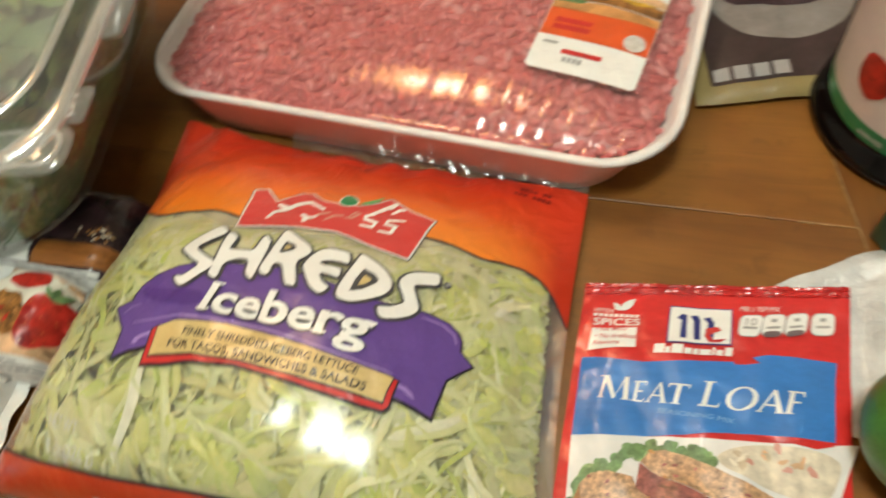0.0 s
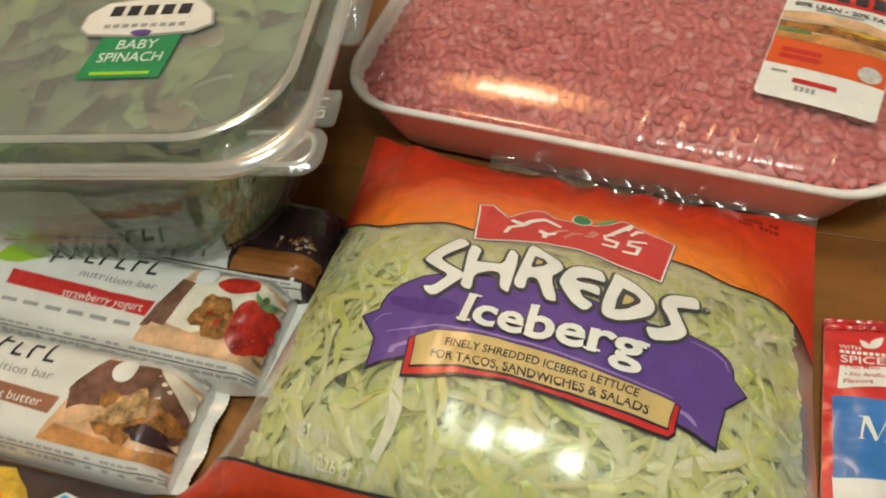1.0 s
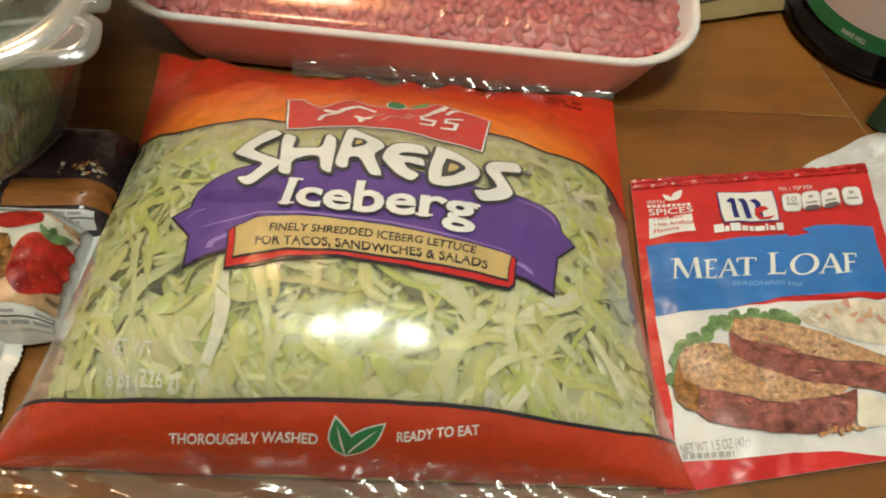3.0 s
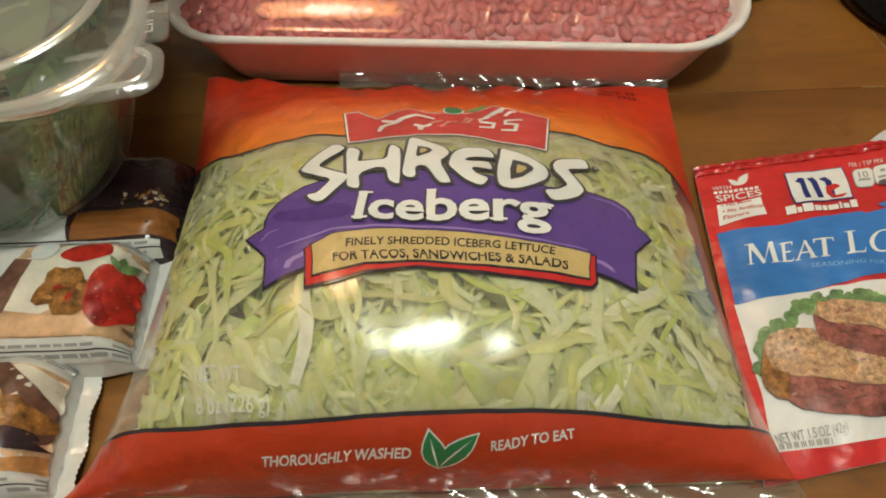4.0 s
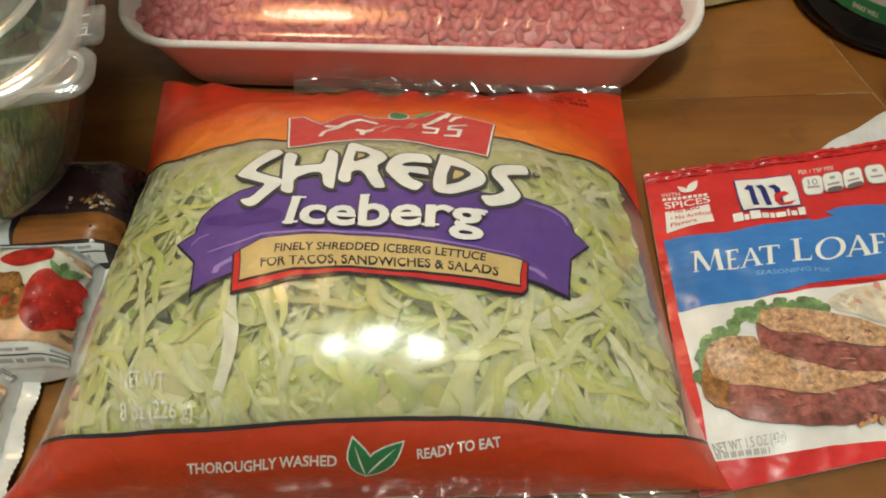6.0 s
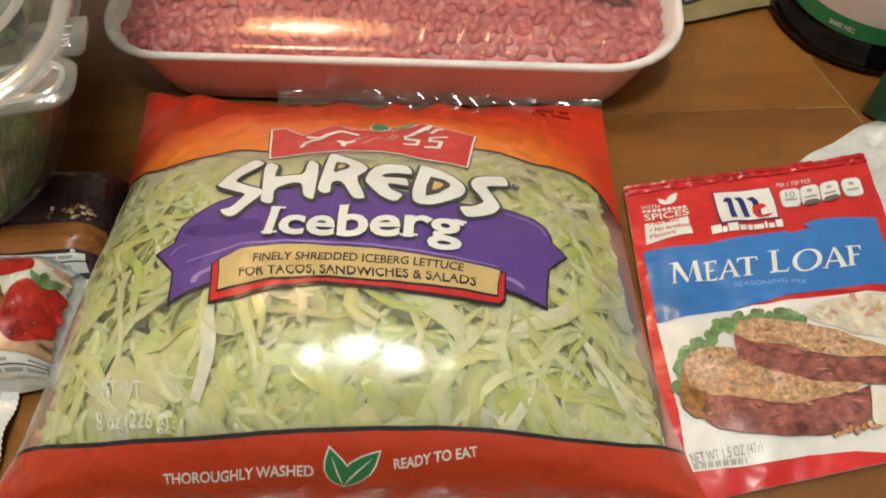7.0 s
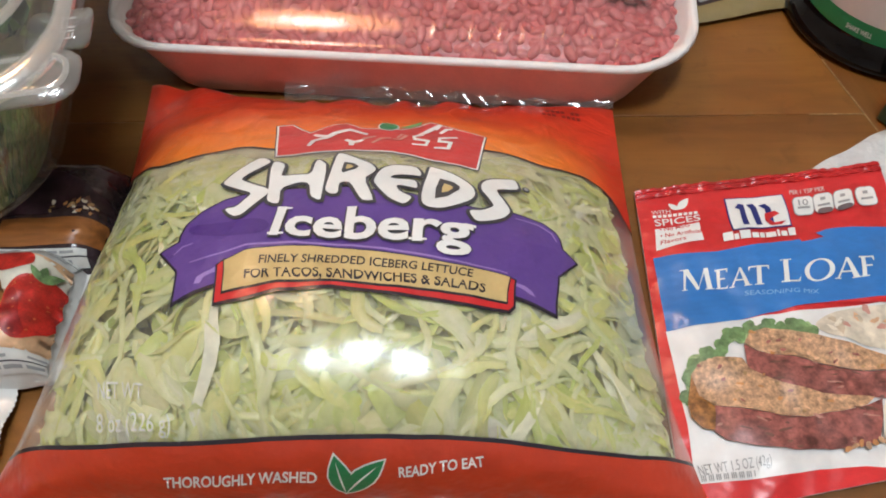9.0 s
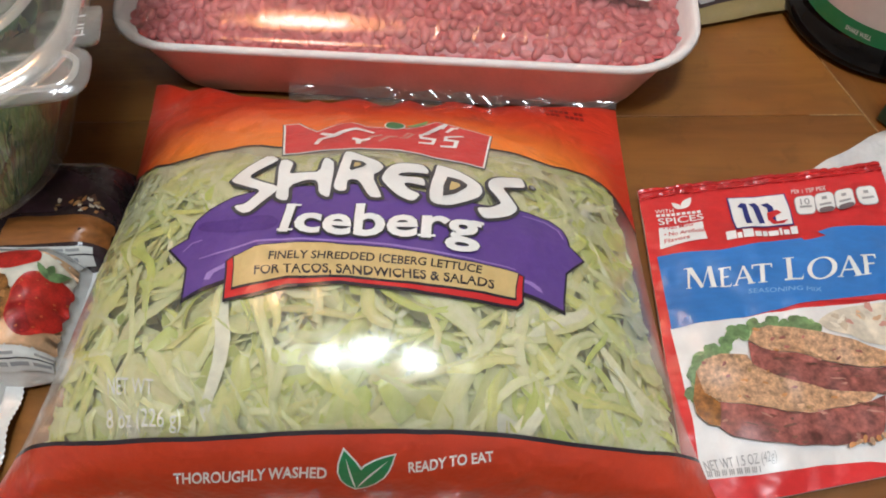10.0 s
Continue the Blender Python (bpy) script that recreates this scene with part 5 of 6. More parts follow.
part("lid_wall", loft([rounded(SW - 0.008, SD - 0.008, 0.030, 0.0785, 12), rounded(SW - 0.012, SD - 0.012, 0.032, 0.0830, 12), rounded(SW - 0.014, SD - 0.014, 0.033, 0.0845, 12)]), SHELL, box, "clear lid wall")
part("lid_ridge", loft([rounded(SW - 0.014, SD - 0.014, 0.033, 0.0845, 12), rounded(SW - 0.0155, SD - 0.0155, 0.033, 0.0855, 12), rounded(SW - 0.0185, SD - 0.0185, 0.032, 0.0855, 12), rounded(SW - 0.020, SD - 0.020, 0.032, 0.0848, 12)]), RIDGE, box, "shiny lid ridge")
part("lid_flange", loft([rounded(SW, SD, 0.028, 0.0752, 12), rounded(SW + 0.001, SD + 0.001, 0.028, 0.0765, 12), rounded(SW, SD, 0.028, 0.0778, 12), rounded(SW - 0.004, SD - 0.004, 0.029, 0.0792, 12), rounded(SW - 0.006, SD - 0.006, 0.030, 0.0792, 12), rounded(SW - 0.008, SD - 0.008, 0.030, 0.0785, 12)]), RIDGE, box, "shiny lid flange")
tabs = clear_film("tab_plastic", 0.14, 0.15, (0.9, 0.9, 0.9), 0.0008, (1, 1, 1), 200, 2.0)
hx, hy = SW / 2, SD / 2
corner = part("corner_tab", loft([rounded(0.034, 0.0185, 0.007, 0.0745, 5, hx - 0.0125, -hy + 0.0112), rounded(0.035, 0.0195, 0.007, 0.0755, 5, hx - 0.0125, -hy + 0.0112), rounded(0.034, 0.0185, 0.007, 0.0765, 5, hx - 0.0125, -hy + 0.0112)], True, True), tabs, box, "frosted corner tab")
part("tab_rim", loft([rounded(0.030 - 0.003 * k, 0.0145 - 0.003 * k, 0.006, 0.0766 + h, 6, hx - 0.0125, -hy + 0.0112) for k, h in ((0, 0), (0.3, 0.0011), (0.7, 0.0011), (1, 0))]), RIDGE, corner, "raised tab rim")
pull = part("pull_tab", loft([rounded(0.016, 0.014, 0.002, 0.0745, 4, hx - 0.0025, -hy + 0.0285), rounded(0.017, 0.015, 0.002, 0.0765, 4, hx - 0.0025, -hy + 0.0285)], True, True), tabs, box, "small frosted pull tab")
part("side_flange", loft([rounded(0.016, 0.07, 0.003, 0.074, 4, hx - 0.001, 0.008), rounded(0.017, 0.071, 0.003, 0.0765, 4, hx - 0.001, 0.008)], True, True), tabs, box, "frosted side flange")
tb = text_bm("LIFT", 0, 0, 10, 4)
bmesh.ops.transform(tb, matrix=pose(hx + 0.0020, -hy + 0.0235, 0.0768, 0, 0, 90) @ Matrix.Scale(0.001, 4), verts=tb.verts)
part("lettering", tb, surface("embossed_letters", (0.6, 0.6, 0.58), 0.3), pull, "embossed letters")
EMB = surface("embossed_edge", (0.5, 0.5, 0.49), 0.25, 0.1, 300, 900)
for i in range(4):
    part("tab_mark", box_bm(hx - 0.018 + 0.0042 * i, -hy + 0.006 + 0.0025 * i, 0.0764, hx - 0.0162 + 0.0042 * i, -hy + 0.0088 + 0.0025 * i, 0.0769, 0.0002), EMB, corner)
# lid label
sa = Art(box, lambda x, y, off: Vector((x * 0.001, y * 0.001, 0.0822 + off)), 200, 0.0002)
lx, ly = (-0.174 + 0.1025 + SW / 2) * 1000, (0.2075 - 0.157 - SD / 2) * 1000
sa.put("green_tag", [(lx - 16, ly - 13), (lx + 15, ly - 13), (lx + 17, ly + 12), (lx - 13, ly + 12)], GREEN, 0, "green paper tag")
oval = [(lx - 24, ly + 13), (lx - 20, ly + 9.5), (lx, ly + 8), (lx + 20, ly + 9.5), (lx + 26, ly + 13), (lx + 24, ly + 20), (lx + 18, ly + 26), (lx, ly + 28), (lx - 18, ly + 26), (lx - 24, ly + 20)]
sa.put("oval_edge", outline(oval, 1.0), GREY, 1)
sa.put("oval_plate", oval, surface("label_paper", (0.75, 0.72, 0.66), 0.5, 0.06), 2, "cream oval plate")
for i in range(5):
    sa.put("name_bar", rect(lx - 15 + 6.6 * i, ly + 18.5, lx - 10.5 + 6.6 * i, ly + 24), BLACK, 3)
for i in range(9):
    sa.put("name_bar", rect(lx - 15 + 3.6 * i, ly + 12, lx - 12.6 + 3.6 * i, ly + 14), GREY, 3)
sa.put("badge", blob(lx + 1, ly + 9, 4, 1.5, 0, 0), PURPLE, 4)
sa.put("lettering", text_bm("BABY", lx - 6, ly + 1.2, lx + 9, 4.6), WHITE, 1)
sa.put("lettering", text_bm("SPINACH", lx - 11, ly - 5.2, lx + 13, 4.6), WHITE, 1)
sa.put("text_bar", rect(lx - 11, ly - 11.6, lx + 11, ly - 10), LIME, 1)
# side sticker
side = lambda x, y, off: Vector((x * 0.001, -hy + 0.0046 + max(0.0, 26 - y) * 0.0001 - off, y * 0.001))
so = Art(box, side, 300, 0.0004)
so.put("front_label", [(-50, 64), (6, 64), (14, 21), (-34, 21)], clear_film("front_sticker", 0.10, 0.2, (0.8, 0.86, 0.78), 0.0003), 1, "hazy printed front sticker")
for i in range(6):
    so.put("text_bar", rect(-24 + 5 * i, 25, -21.5 + 5 * i, 30 + (i % 2) * 2), surface("faded_text", (0.1, 0.13, 0.1)), 2)
so.put("sticker_line", [(-38, 36.6), (10, 36.6), (10, 35.6), (-38, 35.6)], surface("sticker_red", (0.35, 0.13, 0.1)), 2)

SPIN = island_mat("spinach_leaves", ((0.0, (0.06, 0.14, 0.05)), (0.25, (0.12, 0.24, 0.08)), (0.45, (0.22, 0.36, 0.12)), (0.62, (0.34, 0.46, 0.15)), (0.74, (0.10, 0.19, 0.08)), (0.84, (0.46, 0.52, 0.22)), (0.91, (0.26, 0.16, 0.09)), (1.0, (0.16, 0.28, 0.13))), 0.4, 90, 0.45, 0.0012, 0.0, 0.15, (1, 1, 2))
vs, fs = [], []


def add_leaf(c, ln, w, rot, cup):
    base, rows = len(vs), 7
    for r in range(rows + 1):
        k = r / rows
        ww = w * math.sin(math.pi * (0.06 + 0.92 * k) ** 0.75) ** 0.8
        for sd in (-1, -0.5, 0, 0.5, 1):
            p = Vector(((k - 0.5) * ln, sd * ww, cup * (abs(sd) ** 1.5 * ww * 0.5 + (k - 0.5) ** 2 * ln * 0.5) + 0.0012 * math.sin(9 * k + 4 * sd)))
            q = c + rot @ p
            q.x = min(max(q.x, -hx + 0.012), hx - 0.011)
            q.y = min(max(q.y, -hy + 0.010), hy - 0.010)
            q.z = min(max(q.z, B0 + 0.002), 0.0805)
            inset = 0.022 * (1 - min(1, (q.z - B0) / 0.05)) ** 0.9
            q.x = min(max(q.x, -hx + 0.012 + inset), hx - 0.013 - inset)
            q.y = min(max(q.y, -hy + 0.0075 + inset * 0.1), hy - 0.0075 - inset * 0.1)
            ax, ay, rad = hx - 0.013 - inset, hy - 0.0075 - inset * 0.1, 0.030
            ex, ey = abs(q.x) - (ax - rad), abs(q.y) - (ay - rad)
            if ex > 0 and ey > 0 and math.hypot(ex, ey) > rad:
                k2 = rad / math.hypot(ex, ey)
                q.x, q.y = math.copysign(ax - rad + ex * k2, q.x), math.copysign(ay - rad + ey * k2, q.y)
            vs.append(q[:])
    for r in range(rows):
        for s in range(4):
            a = base + r * 5 + s
            fs.append((a, a + 1, a + 6, a + 5))


for i in range(150):
    c = Vector((rnd.uniform(-hx, hx) * 0.86, rnd.uniform(-hy, hy) * 0.86, rnd.uniform(0.069, 0.079)))
    add_leaf(c, rnd.uniform(0.03, 0.065), rnd.uniform(0.008, 0.017), Euler((rnd.uniform(-0.5, 0.5), rnd.uniform(-0.35, 0.35), rnd.uniform(0, 6.28))).to_matrix(), rnd.uniform(-0.5, 0.5))
for i in range(330):
    t, z = rnd.random(), rnd.uniform(0.022, 0.070)
    c = Vector((rnd.uniform(-hx, hx), -hy + 0.007, z)) if t < 0.45 else Vector((hx - 0.008, rnd.uniform(-hy, hy), z))
    e = Euler((1.35 + rnd.uniform(-0.4, 0.3), rnd.uniform(0, 6.28), rnd.uniform(-0.3, 0.3))) if t < 0.45 else Euler((1.35 + rnd.uniform(-0.4, 0.3), rnd.uniform(0, 6.28), 1.57 + rnd.uniform(-0.3, 0.3)))
    m = Euler((0, 0, e.z)).to_matrix() @ Euler((e.x, 0, 0)).to_matrix() @ Euler((0, 0, e.y)).to_matrix()
    add_leaf(c, rnd.uniform(0.025, 0.045), rnd.uniform(0.008, 0.014), m, rnd.uniform(-0.4, 0.4))
leaves = mesh_from("spinach_leaves", vs, fs, SPIN)
leaves.matrix_world = SB
tagged(leaves, "dull green baby spinach leaves filling the clear box", "spinach", kind="stuff")
# solid filler behind the leaves; its dark colour stands for the shade between them
fill = link_mesh("spinach_core", loft([rounded(SW - 0.085, SD - 0.04, 0.03, B0 + 0.002), rounded(SW - 0.05, SD - 0.034, 0.03, 0.05), rounded(SW - 0.04, SD - 0.04, 0.025, 0.068)], True, True), surface("spinach_inner_shade", (0.05, 0.085, 0.035), 0.6, 0.6, 90, 400), smooth=False)
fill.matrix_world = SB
tagged(fill, "solid filler block coloured dark like shaded spinach inside the box", "spinach", kind="stuff")

# ---- nutrition bars ----
BL_, BW_ = 150.0, 43.0


def bar_thing(m, label, dark=False, height=0.017, shift=0.0):
    ob = thing("nutrition_bar", label, "snack bar", "bars beside the lettuce bag")
    ob.matrix_world = m

    def f(x, y):
        u, v = x / BL_, 2 * y / BW_
        e = min(1.0, max(0.0, (BL_ - x) / 9), 1.0) if x > BL_ / 2 else min(1.0, max(0.0, x / 16))
        k = max(0.0, 1 - abs(v) ** 5) ** 0.5 * (e * (2 - e)) ** 0.6
        wr = 0.0008 * noise.noise((x * 0.12, y * 0.2, m[0][3] * 50)) + 0.0012 * (1 - e) * math.sin(y * 0.9)
        sq = 1 - 0.10 * (1 - e)
        return Vector((x * 0.001, y * 0.001 * sq, 0.003 + (height - 0.003) * k + wr * min(1, 3 * (1 - abs(v)))))
    lifted = sheet_with_offset(f)
    skin = FOIL_DARK if dark else FOIL_WHITE
    part("wrapper", grid_bm(lambda a, b: lifted(a * BL_, (b - 0.5) * BW_), 80, 32), skin, ob, "glossy film wrapper")
    part("wrapper_base", grid_bm(lambda a, b: (*f(a * BL_, (b - 0.5) * BW_)[:2], 0.0016), 10, 6), skin, ob)

    def fin(a, b, x0, sg):
        y = (b - 0.5) * BW_ * 0.9
        zig = 0.9 * abs(((b * 22) % 1) - 0.5) * a
        return Vector(((x0 + sg * (a * 5.5 + zig)) * 0.001, y * 0.001, 0.0035 + 0.0012 * math.sin(y * 0.35) * a + 0.0005 * math.sin(a * 25)))
    part("end_seal", grid_bm(lambda a, b: fin(a, b, BL_ - 0.6, 1), 8, 88), skin, ob, "serrated crimped end")
    part("end_seal", grid_bm(lambda a, b: fin(a, b, 0.6, -1), 8, 88), skin, ob, "serrated crimped end")
    return ob, Art(ob, lambda x, y, off=0.0: lifted(min(x + shift, BL_ - 0.8), y * 1.05, off), 3.0, 0.00014)


def at_right_end(x, y, turn):
    return pose(x, y, 0, 0, 0, turn) @ pose(-BL_ * 0.001, 0, 0)


def facts_strip(ar, y0, y1, x0, x1):
    ar.put("facts_panel", rect(x0, y0, x1, y1), FOIL_WHITE, 1)
    ar.put("rule", rect(x0, (y0 + y1) / 2 - 0.12, x1, (y0 + y1) / 2 + 0.12), BLACK, 2)
    for j in (0.26, 0.76):
        x = x0 + 1.5
        while x < x1 - 5:
            w = rnd.uniform(1.6, 4.6)
            ar.put("text_bar", rect(x, y0 + (y1 - y0) * j - 0.28, x + w, y0 + (y1 - y0) * j + 0.3), GREY, 2)
            x += w + rnd.choice((0.8, 0.8, 4.0))


# strawberry
ob, ba = bar_thing(at_right_end(-0.1245, 0.1375, -6), "white snack bar wrapper with strawberry yogurt picture and red strip", False, 0.023, 9.0)
ba.put("picture", [(96, -15), (142, -15.2), (146, 0), (143, 15), (106, 15)], PEACH, 0, "food picture")
ba.put("yogurt", blob(129, 8, 16, 7, -8, 0.15, 3), CREAM, 1)
ba.put("cream_block", [(104, -7), (108, 10), (126, 12), (129, -3), (118, -9)], CREAM, 2)
ba.put("cocoa_edge", [(97, -10), (106, -8), (110, 9), (104, 10)], COCOA, 3)
ba.put("granola", blob(123, -2, 8.5, 7.5, 20, 0.35, 5), CRUST, 4)
berry = rounded_poly([(130, 3), (133, 7), (139, 8), (143, 4), (142, -4), (138, -12), (134, -13), (130, -7)], 2)
ba.put("strawberry", berry, BERRY, 5)
ba.put("strawberry_shade", rounded_poly([(130.5, 1), (133, 2), (135, -6), (137, -11.5), (134, -12.5), (130.5, -7)]), BERRY_DARK, 6)
ba.put("strawberry", rounded_poly([(117, 10), (124, 15), (134, 14.5), (134, 10), (126, 7)]), BERRY, 3)
for i in range(22):
    q = (rnd.uniform(130, 143), rnd.uniform(-12, 7))
    if within(q, berry):
        ba.put("seed", blob(*q, 0.32, 0.22, 60, 0.1, i, 6), SEED, 7)
for i in range(5):
    ba.put("berry_bit", blob(119 + 2.2 * i, -4 + 3 * (i % 3), 1.3, 0.9, 30 * i, 0.3, 60 + i, 9), BERRY if i % 2 else TOAST, 6)
for tn in (60, 95, 130):
    ba.put("strawberry_leaf", leaf_shape(137, 6.0, 5.0, 0.8, tn), PEA, 7)
ba.put("yogurt_shade", rounded_poly([(140, 14), (146, 13), (146, 2), (143.5, 6)]), MASH, 4)
ba.put("wafer", [(97, -14.6), (142, -14.8), (143, -9), (125, -10), (101, -8)], PEACH, 4)
ba.put("round_mark", blob(113, 12.2, 4.4, 3.6, 0, 0), WHITE, 5)
ba.put("red_strip", [(34, -4.6), (97, -6.6), (98.5, -0.8), (33, 1.4)], RED, 1, "red flavour strip")
ba.put("lettering", text_bm("strawberry yogurt", 60, -5.3, 95, 3.2), WHITE, 2)
ba.put("lettering", text_bm("nutrition bar", 62, 3.4, 96, 3.0), GREY, 1)
for i in range(7):
    ba.put("name_bar", rect(46 + 7 * i, 9 - (2.5 if i == 0 else 0), 47.2 + 7 * i, 14.5 + (2.5 if i in (3, 6) else 0)), BLACK, 1)
    ba.put("name_bar", rect(47.2 + 7 * i, 13.5 if i % 2 else 9, 50.5 + 7 * i, 14.5 if i % 2 else 10), BLACK, 1)
ba.put("leaf_mark", blob(32, 9, 11, 5, 20, 0.2, 12), LIME, 1, "lime green leaf mark")
for i in range(6):
    ba.put("text_bar", rect(36 + 10 * i, -11, 43 + 10 * i, -9.6), GREY, 1)
facts_strip(ba, 15.6, 19.5, 60, 140)
facts_strip(ba, -19.5, -15.8, 20, 146)

# peanut butter
ob, bb = bar_thing(at_right_end(-0.1440, 0.1005, -5), "white snack bar wrapper with a chocolate nut picture and brown strip", False, 0.023, 9.0)
bb.put("picture", [(96, -15), (143, -15.2), (146, 0), (142, 14), (108, 15)], PEACH, 0, "food picture")
bb.put("backing", blob(132, 6, 12, 8, -10, 0.1, 2), CREAM, 1)
bb.put("chocolate", [(100, 2), (108, 14), (128, 14.5), (137, 8), (144, -3), (138, -8), (126, -6), (104, -6)], COCOA, 2)
bb.put("nut_picture", blob(126, -3, 12, 8.5, 5, 0.3, 4), CRUST, 3)
bb.put("nut_picture", blob(124, -1, 8, 5.5, 20, 0.4, 14), NUTTY, 4)
bb.put("peanut", blob(110, -5, 7, 3, 10, 0.2, 15), PEACH, 4)
bb.put("sauce", blob(134, -7, 6, 2.6, 0, 0.3, 5), DARK_COCOA, 4)
bb.put("bread", [(97, -14.8), (143, -15), (143, -10), (135, -12), (118, -11), (101, -9.5)], TOAST, 3)
bb.put("round_mark", blob(117, 11, 4.6, 4.0, 0, 0), WHITE, 5)
bb.put("brown_strip", [(30, -4.6), (97, -7.4), (98.5, -1.6), (30, 1)], surface("brown_strip_ink", (0.33, 0.13, 0.07)), 1, "brown flavour strip")
bb.put("lettering", text_bm("peanut butter", 62, -5.8, 93, 3.0), WHITE, 2)
bb.put("lettering", text_bm("nutrition bar", 58, 3.0, 92, 3.0), GREY, 1)
for i in range(7):
    bb.put("name_bar", rect(42 + 7 * i, 8.6 - (2.5 if i == 0 else 0), 43.2 + 7 * i, 14 + (2.5 if i in (3, 6) else 0)), BLACK, 1)
    bb.put("name_bar", rect(43.2 + 7 * i, 13 if i % 2 else 8.6, 46.5 + 7 * i, 14 if i % 2 else 9.6), BLACK, 1)
facts_strip(bb, 15.6, 19.5, 40, 146)
facts_strip(bb, -19.5, -15.8, 20, 146)

# chocolate
ob, bc = bar_thing(at_right_end(-0.1145, 0.1755, -6), "dark purple-brown snack bar wrapper with chocolate and nut picture", True)
bc.put("crust_strip", [(117, -16), (150, -15), (150, -6), (118, -7)], surface("caramel_print", (0.36, 0.13, 0.03), 0.35, 0.45, 140, 600, 0, 0.5, 0, 0, (0.15, 1, 1)), 0, "caramel brown strip")
bc.put("white_panel", [(20, -16), (116, -16), (115, -8), (20, -8)], WHITE, 0)
bc.put("chocolate", [(112, -6), (114, 8), (130, 10), (134, -5)], DARK_COCOA, 2)
bc.put("cream_swirl", blob(112, 12, 15, 3.2, -4, 0.25, 21), COCOA, 2)
for i in range(22):
    bc.put("nut", blob(133 + rnd.uniform(0, 14), -3.2 + rnd.uniform(-1, 4.5) - 0.06 * i, rnd.uniform(0.5, 1.3), rnd.uniform(0.4, 0.8), 40 * i, 0.4, 30 + i, 9), (CREAM, NUTTY, COCOA, TOAST)[i % 4], 3)
bc.put("chocolate", blob(120, 4, 26, 9, -3, 0.2, 3), DARK_COCOA, 1)
bc.put("round_mark", blob(110, 15.0, 6, 2.2, 0, 0), GREY, 2)
facts_strip(bc, -20, -16.4, 20, 146)

# ---- dark pouch with pastry picture ----
POUCH = pose(-0.2175, 0.026, 0, 0, 0, -4)
pouch = thing("snack_pouch", "dark brown snack pouch with orange picture and blue tag", "snack pouch")
pouch.matrix_world = POUCH


def pouch_sheet(x, y):
    k = max(0.0, 1 - abs(x / 66) ** 3.5) ** 0.6 * max(0.0, 1 - abs(y / 58) ** 3.5) ** 0.6
    return Vector((x * 0.001, y * 0.001, 0.003 + 0.011 * k + 0.0012 * noise.noise((x * 0.07, y * 0.07, 5))))


po_f = sheet_with_offset(pouch_sheet)
part("front", grid_bm(lambda a, b: po_f((2 * a - 1) * 66, (2 * b - 1) * 58), 50, 44), surface("brown_pouch_film", (0.07, 0.04, 0.035), 0.3, 0.3, 60, 500, 0.0012, 0.5, 0.4), pouch)
part("back", grid_bm(lambda a, b: ((2 * a - 1) * 0.066, (2 * b - 1) * 0.058, 0.0016), 6, 6), FOIL_DARK, pouch)
qa = Art(pouch, po_f, 4.0, 0.00016)
qa.put("orange_field", [(30, 20), (52, 36), (60, 28), (60, -56), (-20, -56), (-20, -20), (20, 0)], ORANGE, 0, "orange printed field")
qa.put("pastry", blob(2, 38, 25, 17, 10, 0.2, 3), GOLD, 1)
for i in range(5):
    qa.put("pastry_swirl", blob(-8 + 6 * i, 36 + 3 * (i % 2), 2.4, 12, 20, 0.3, 50 + i, 14), PEACH if i % 2 else ORANGE, 2)
qa.put("cream_panel", [(0, 12), (20, 32), (36, 36), (44, 26), (34, 6), (12, -6)], CREAM, 2)
qa.put("blue_tag", [(26, 40), (35, 51), (54, 48), (56, 45), (48, 34), (43, 32)], SKY, 3, "bright blue tag")
qa.put("tag_edge", outline([(26, 40), (35, 51), (54, 48), (56, 45), (48, 34), (43, 32)], 1.0), WHITE, 2)
for i in range(2):
    qa.put("text_bar", [(33 + 4 * i, 45 - 5 * i), (37 + 4 * i, 48 - 5 * i), (46 + 3 * i, 46.5 - 5 * i), (43 + 3 * i, 42.5 - 5 * i)], WHITE, 4)

# ---- dark bottle ----
JAR = pose(0.1878, 0.2464, 0)
jar = thing("sauce_bottle", "dark round bottle with green and pale label", "bottle")
jar.matrix_world = JAR


def turned(prof, n=48):
    return loft([[(r * math.cos(2 * math.pi * i / n), r * math.sin(2 * math.pi * i / n), z) for i in range(n)] for r, z in prof], True, True)


DARKGLASS = surface("dark_glass", (0.003, 0.0022, 0.0022), 0.07, 0.2, 60, 300, 0.0, 0.3, 0.0)
part("body", turned([(0.038, 0.0006), (0.0418, 0.0012), (0.0434, 0.003), (0.0432, 0.0048), (0.0412, 0.0068), (0.0395, 0.0088), (0.038, 0.0108), (0.038, 0.105), (0.034, 0.118), (0.022, 0.128), (0.017, 0.135), (0.017, 0.15)]), DARKGLASS, jar, "dark glossy body")
part("cap", turned([(0.019, 0.149), (0.0195, 0.151), (0.0195, 0.168), (0.018, 0.17)]), GREEN, jar)


def around(x, y, off=0.0):
    a = x / 38.0 + radians(235)
    r = 0.0382 + off
    return Vector((r * math.cos(a), r * math.sin(a), y * 0.001))


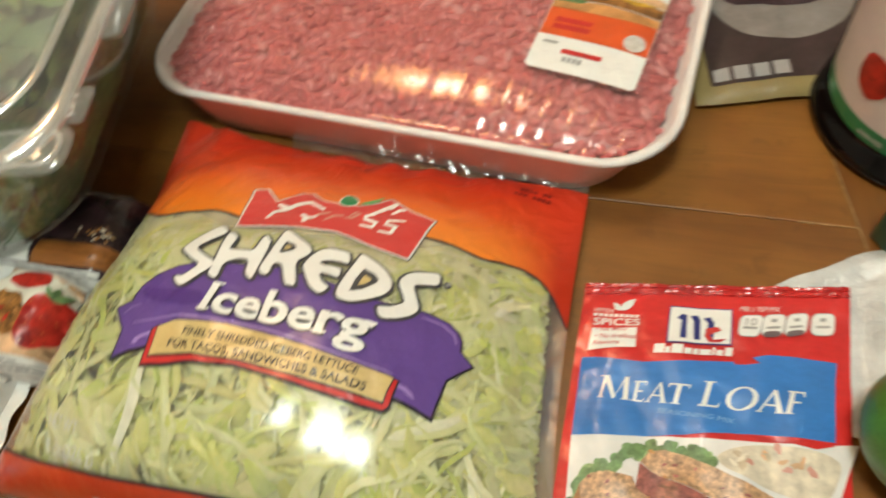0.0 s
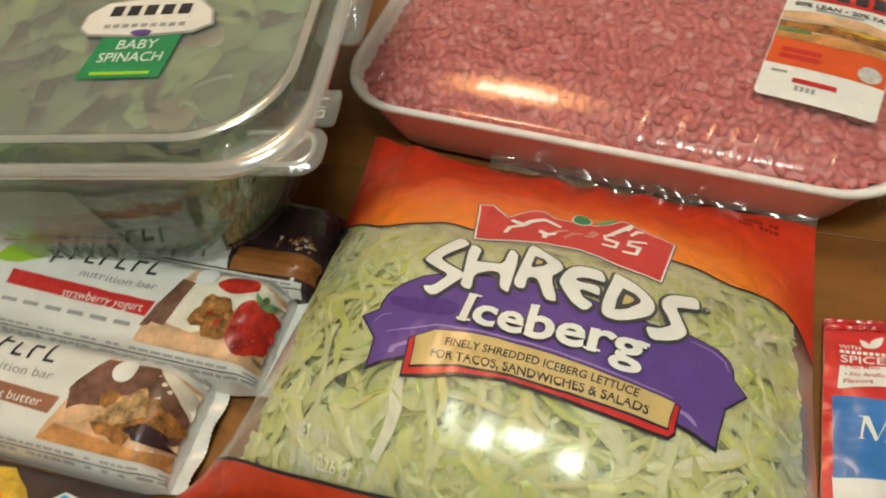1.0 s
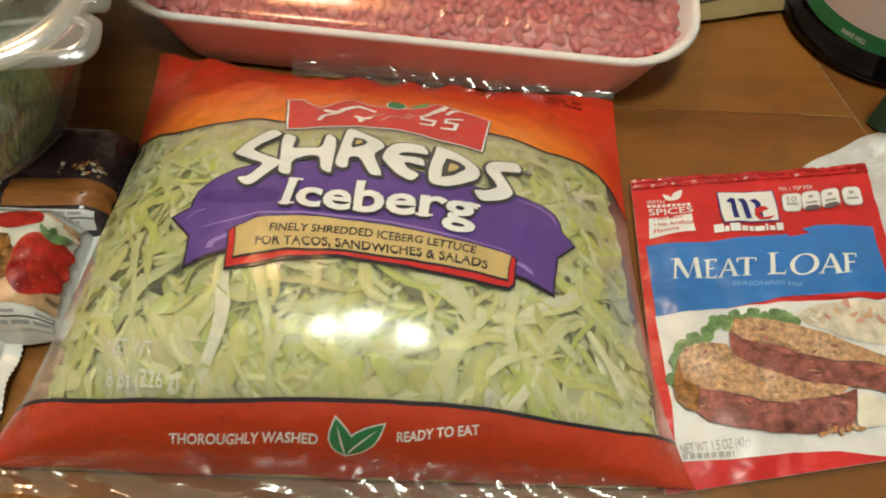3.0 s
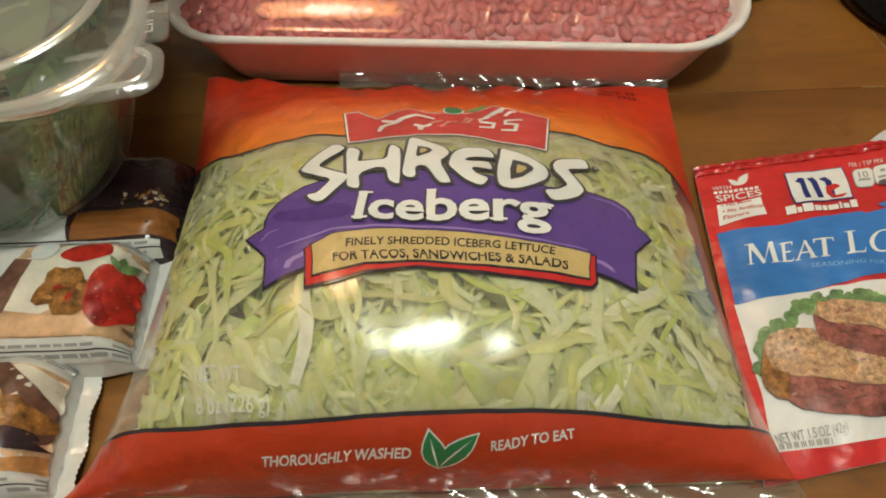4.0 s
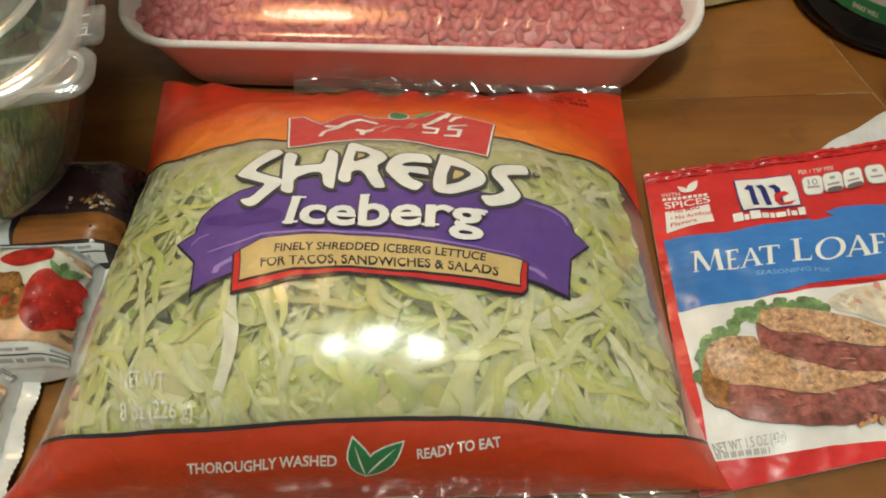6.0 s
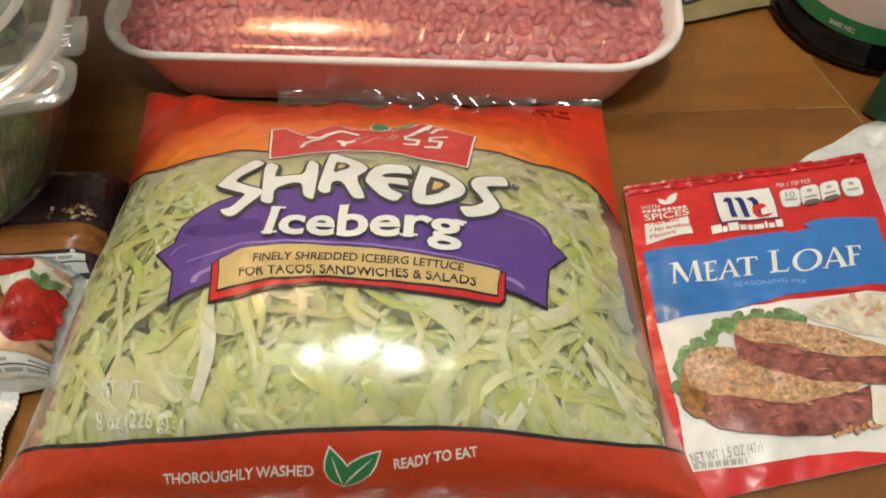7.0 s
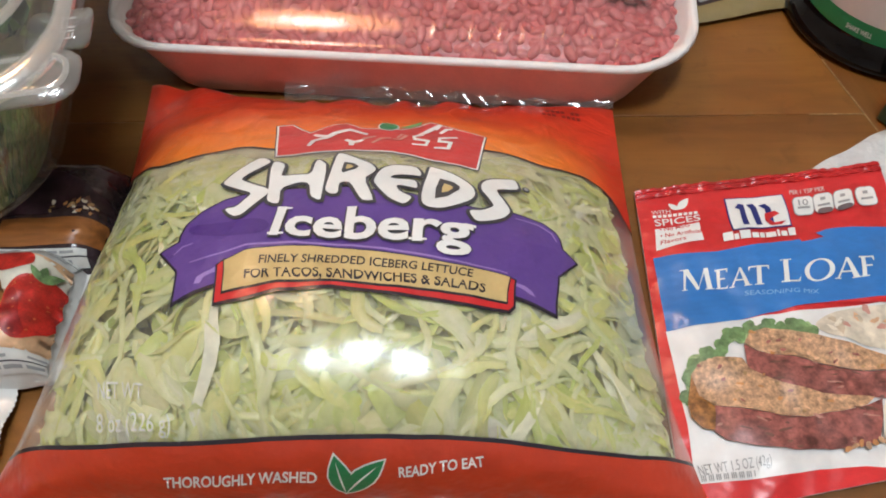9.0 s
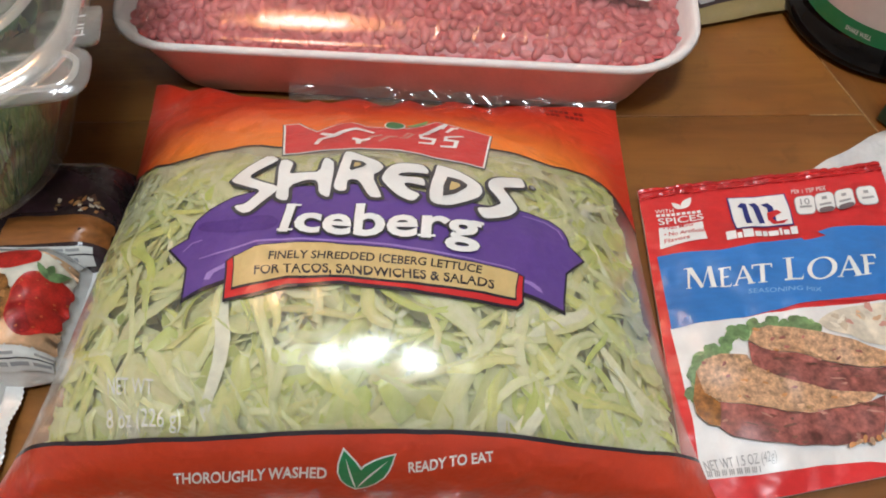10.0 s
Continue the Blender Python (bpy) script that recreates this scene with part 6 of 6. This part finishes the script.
ja = Art(jar, around, 3.0, 0.00018)
ja.put("label_paper", rect(-62, 11.5, 62, 100), surface("bottle_label_paper", (0.72, 0.62, 0.58), 0.45, 0.05), 0, "pale pink paper label")
ja.put("green_band", rect(-62, 11.5, 62, 18.5), GREEN, 1, "green label band")
for k in range(-1, 2):
    ja.put("fruit_picture", blob(-19 + 46 * k, 37, 7, 9, 0, 0.08, 4 + k, 26), BERRY, 2, "red fruit picture")
    ja.put("lettering", text_bm("SHAKE WELL", -15.5 + 40 * k, 13.5, -5.5 + 40 * k, 1.9, 0.02), WHITE, 2)
for i in range(5):
    ja.put("text_bar", rect(3, 30 + 4 * i, 17, 31.2 + 4 * i), GREY, 2)

# ---- brown pouch with pale border, behind ----
MIX = pose(0.1375, 0.2970, 0, 0, 0, 7)
mixb = thing("mix_pouch", "brown food pouch with cream border and white bowl picture", "food pouch")
mixb.matrix_world = MIX


def mix_sheet(x, y):
    k = max(0.0, 1 - abs(x / 40) ** 3.5) ** 0.6 * max(0.0, 1 - abs(y / 45) ** 3.5) ** 0.6
    return Vector((x * 0.001, y * 0.001, 0.0025 + 0.006 * k + 0.0008 * noise.noise((x * 0.08, y * 0.08, 8))))


mx_f = sheet_with_offset(mix_sheet)
part("front", grid_bm(lambda a, b: mx_f((2 * a - 1) * 40, (2 * b - 1) * 45), 44, 40), surface("cream_border_film", (0.27, 0.21, 0.085), 0.35, 0.1, 60, 500, 0.001, 0.5, 0.3), mixb, "cream border film")
part("back", grid_bm(lambda a, b: ((2 * a - 1) * 0.0385, (2 * b - 1) * 0.0435, 0.0016), 6, 6), FOIL_WHITE, mixb)
mxa = Art(mixb, mx_f, 4.0, 0.00016)
mxa.put("dark_field", rect(-33.5, -38, 34, 39, 1.5), surface("dark_brown_print", (0.05, 0.03, 0.03), 0.35, 0.3, 60, 400), 0, "dark brown printed field")
mxa.put("bowl_picture", blob(2, 8, 30, 28, 0, 0.02, 2, 36), surface("bowl_grey_print", (0.24, 0.22, 0.21), 0.35, 0.2, 60, 300), 1, "pale bowl picture")
mxa.put("bowl_food", blob(3, 14, 22, 18, 0, 0.15, 3, 30), DARK_COCOA, 2)
for i in range(4):
    mxa.put("text_bar", rect(-32 + 7.5 * i, -36.5, -26 + 7.5 * i, -30.5), GREY, 2)

# ---- small green carton, white produce bag with limes ----
carton = thing("green_carton", "small dark green carton standing at the table's edge board", "carton")
part("body", box_bm(0.0, -0.034, 0.0006, 0.02, 0.0, 0.030, 0.0015), surface("green_board", (0.015, 0.09, 0.05), 0.35, 0.15, 60, 400), carton)
carton.matrix_world = pose(0.1568, 0.1905, 0, 0, 0, 30)
part("carton_band", box_bm(-0.0004, -0.032, 0.0225, 0.0004, -0.002, 0.0285), GREY, carton)
bagw = thing("produce_bag", "crumpled thin white plastic produce bag behind the packet", "plastic bag")


def crumple(a, b):
    t, rr = 2 * math.pi * a, b
    x = 0.1715 + 0.060 * rr * math.cos(t) * (1 + 0.06 * math.sin(5 * t) + 0.04 * math.sin(9 * t + 1))
    y = 0.150 + 0.034 * rr * math.sin(t) * (1 + 0.05 * math.sin(4 * t + 2) + 0.03 * math.sin(11 * t))
    free = min(1.0, max(0.0, (x - 0.150 - 0.1 * (y - 0.16)) / 0.012, (y - 0.171) / 0.008))
    fold = 0.010 * abs(noise.noise((x * 70, y * 70, 3))) + 0.006 * abs(noise.noise((x * 190, y * 190, 5)))
    return Vector((x, y, 0.0012 + free * (max(0.0, 1 - rr ** 3) * 0.007 + fold * (1.1 - rr))))


part("crumpled_film", grid_bm(crumple, 110, 36), surface("white_thin_plastic", (0.66, 0.67, 0.67), 0.3, 0.1, 120, 500, 0.003, 0.5, 0.3), bagw)
lime = tagged(link_mesh("lime", loft([[(0.158 + (0.021 * math.sin(p)) * math.cos(q), 0.115 + 0.021 * math.sin(p) * math.sin(q), 0.0215 - 0.021 * math.cos(p)) for q in [2 * math.pi * k / 32 for k in range(32)]] for p in [math.pi * (0.04 + 0.92 * k / 14) for k in range(15)]], True, True),
                        surface("lime_peel", (0.06, 0.20, 0.02), 0.35, 0.3, 40, 900, 0.0008)), "whole dark green lime beside the packet", "lime")
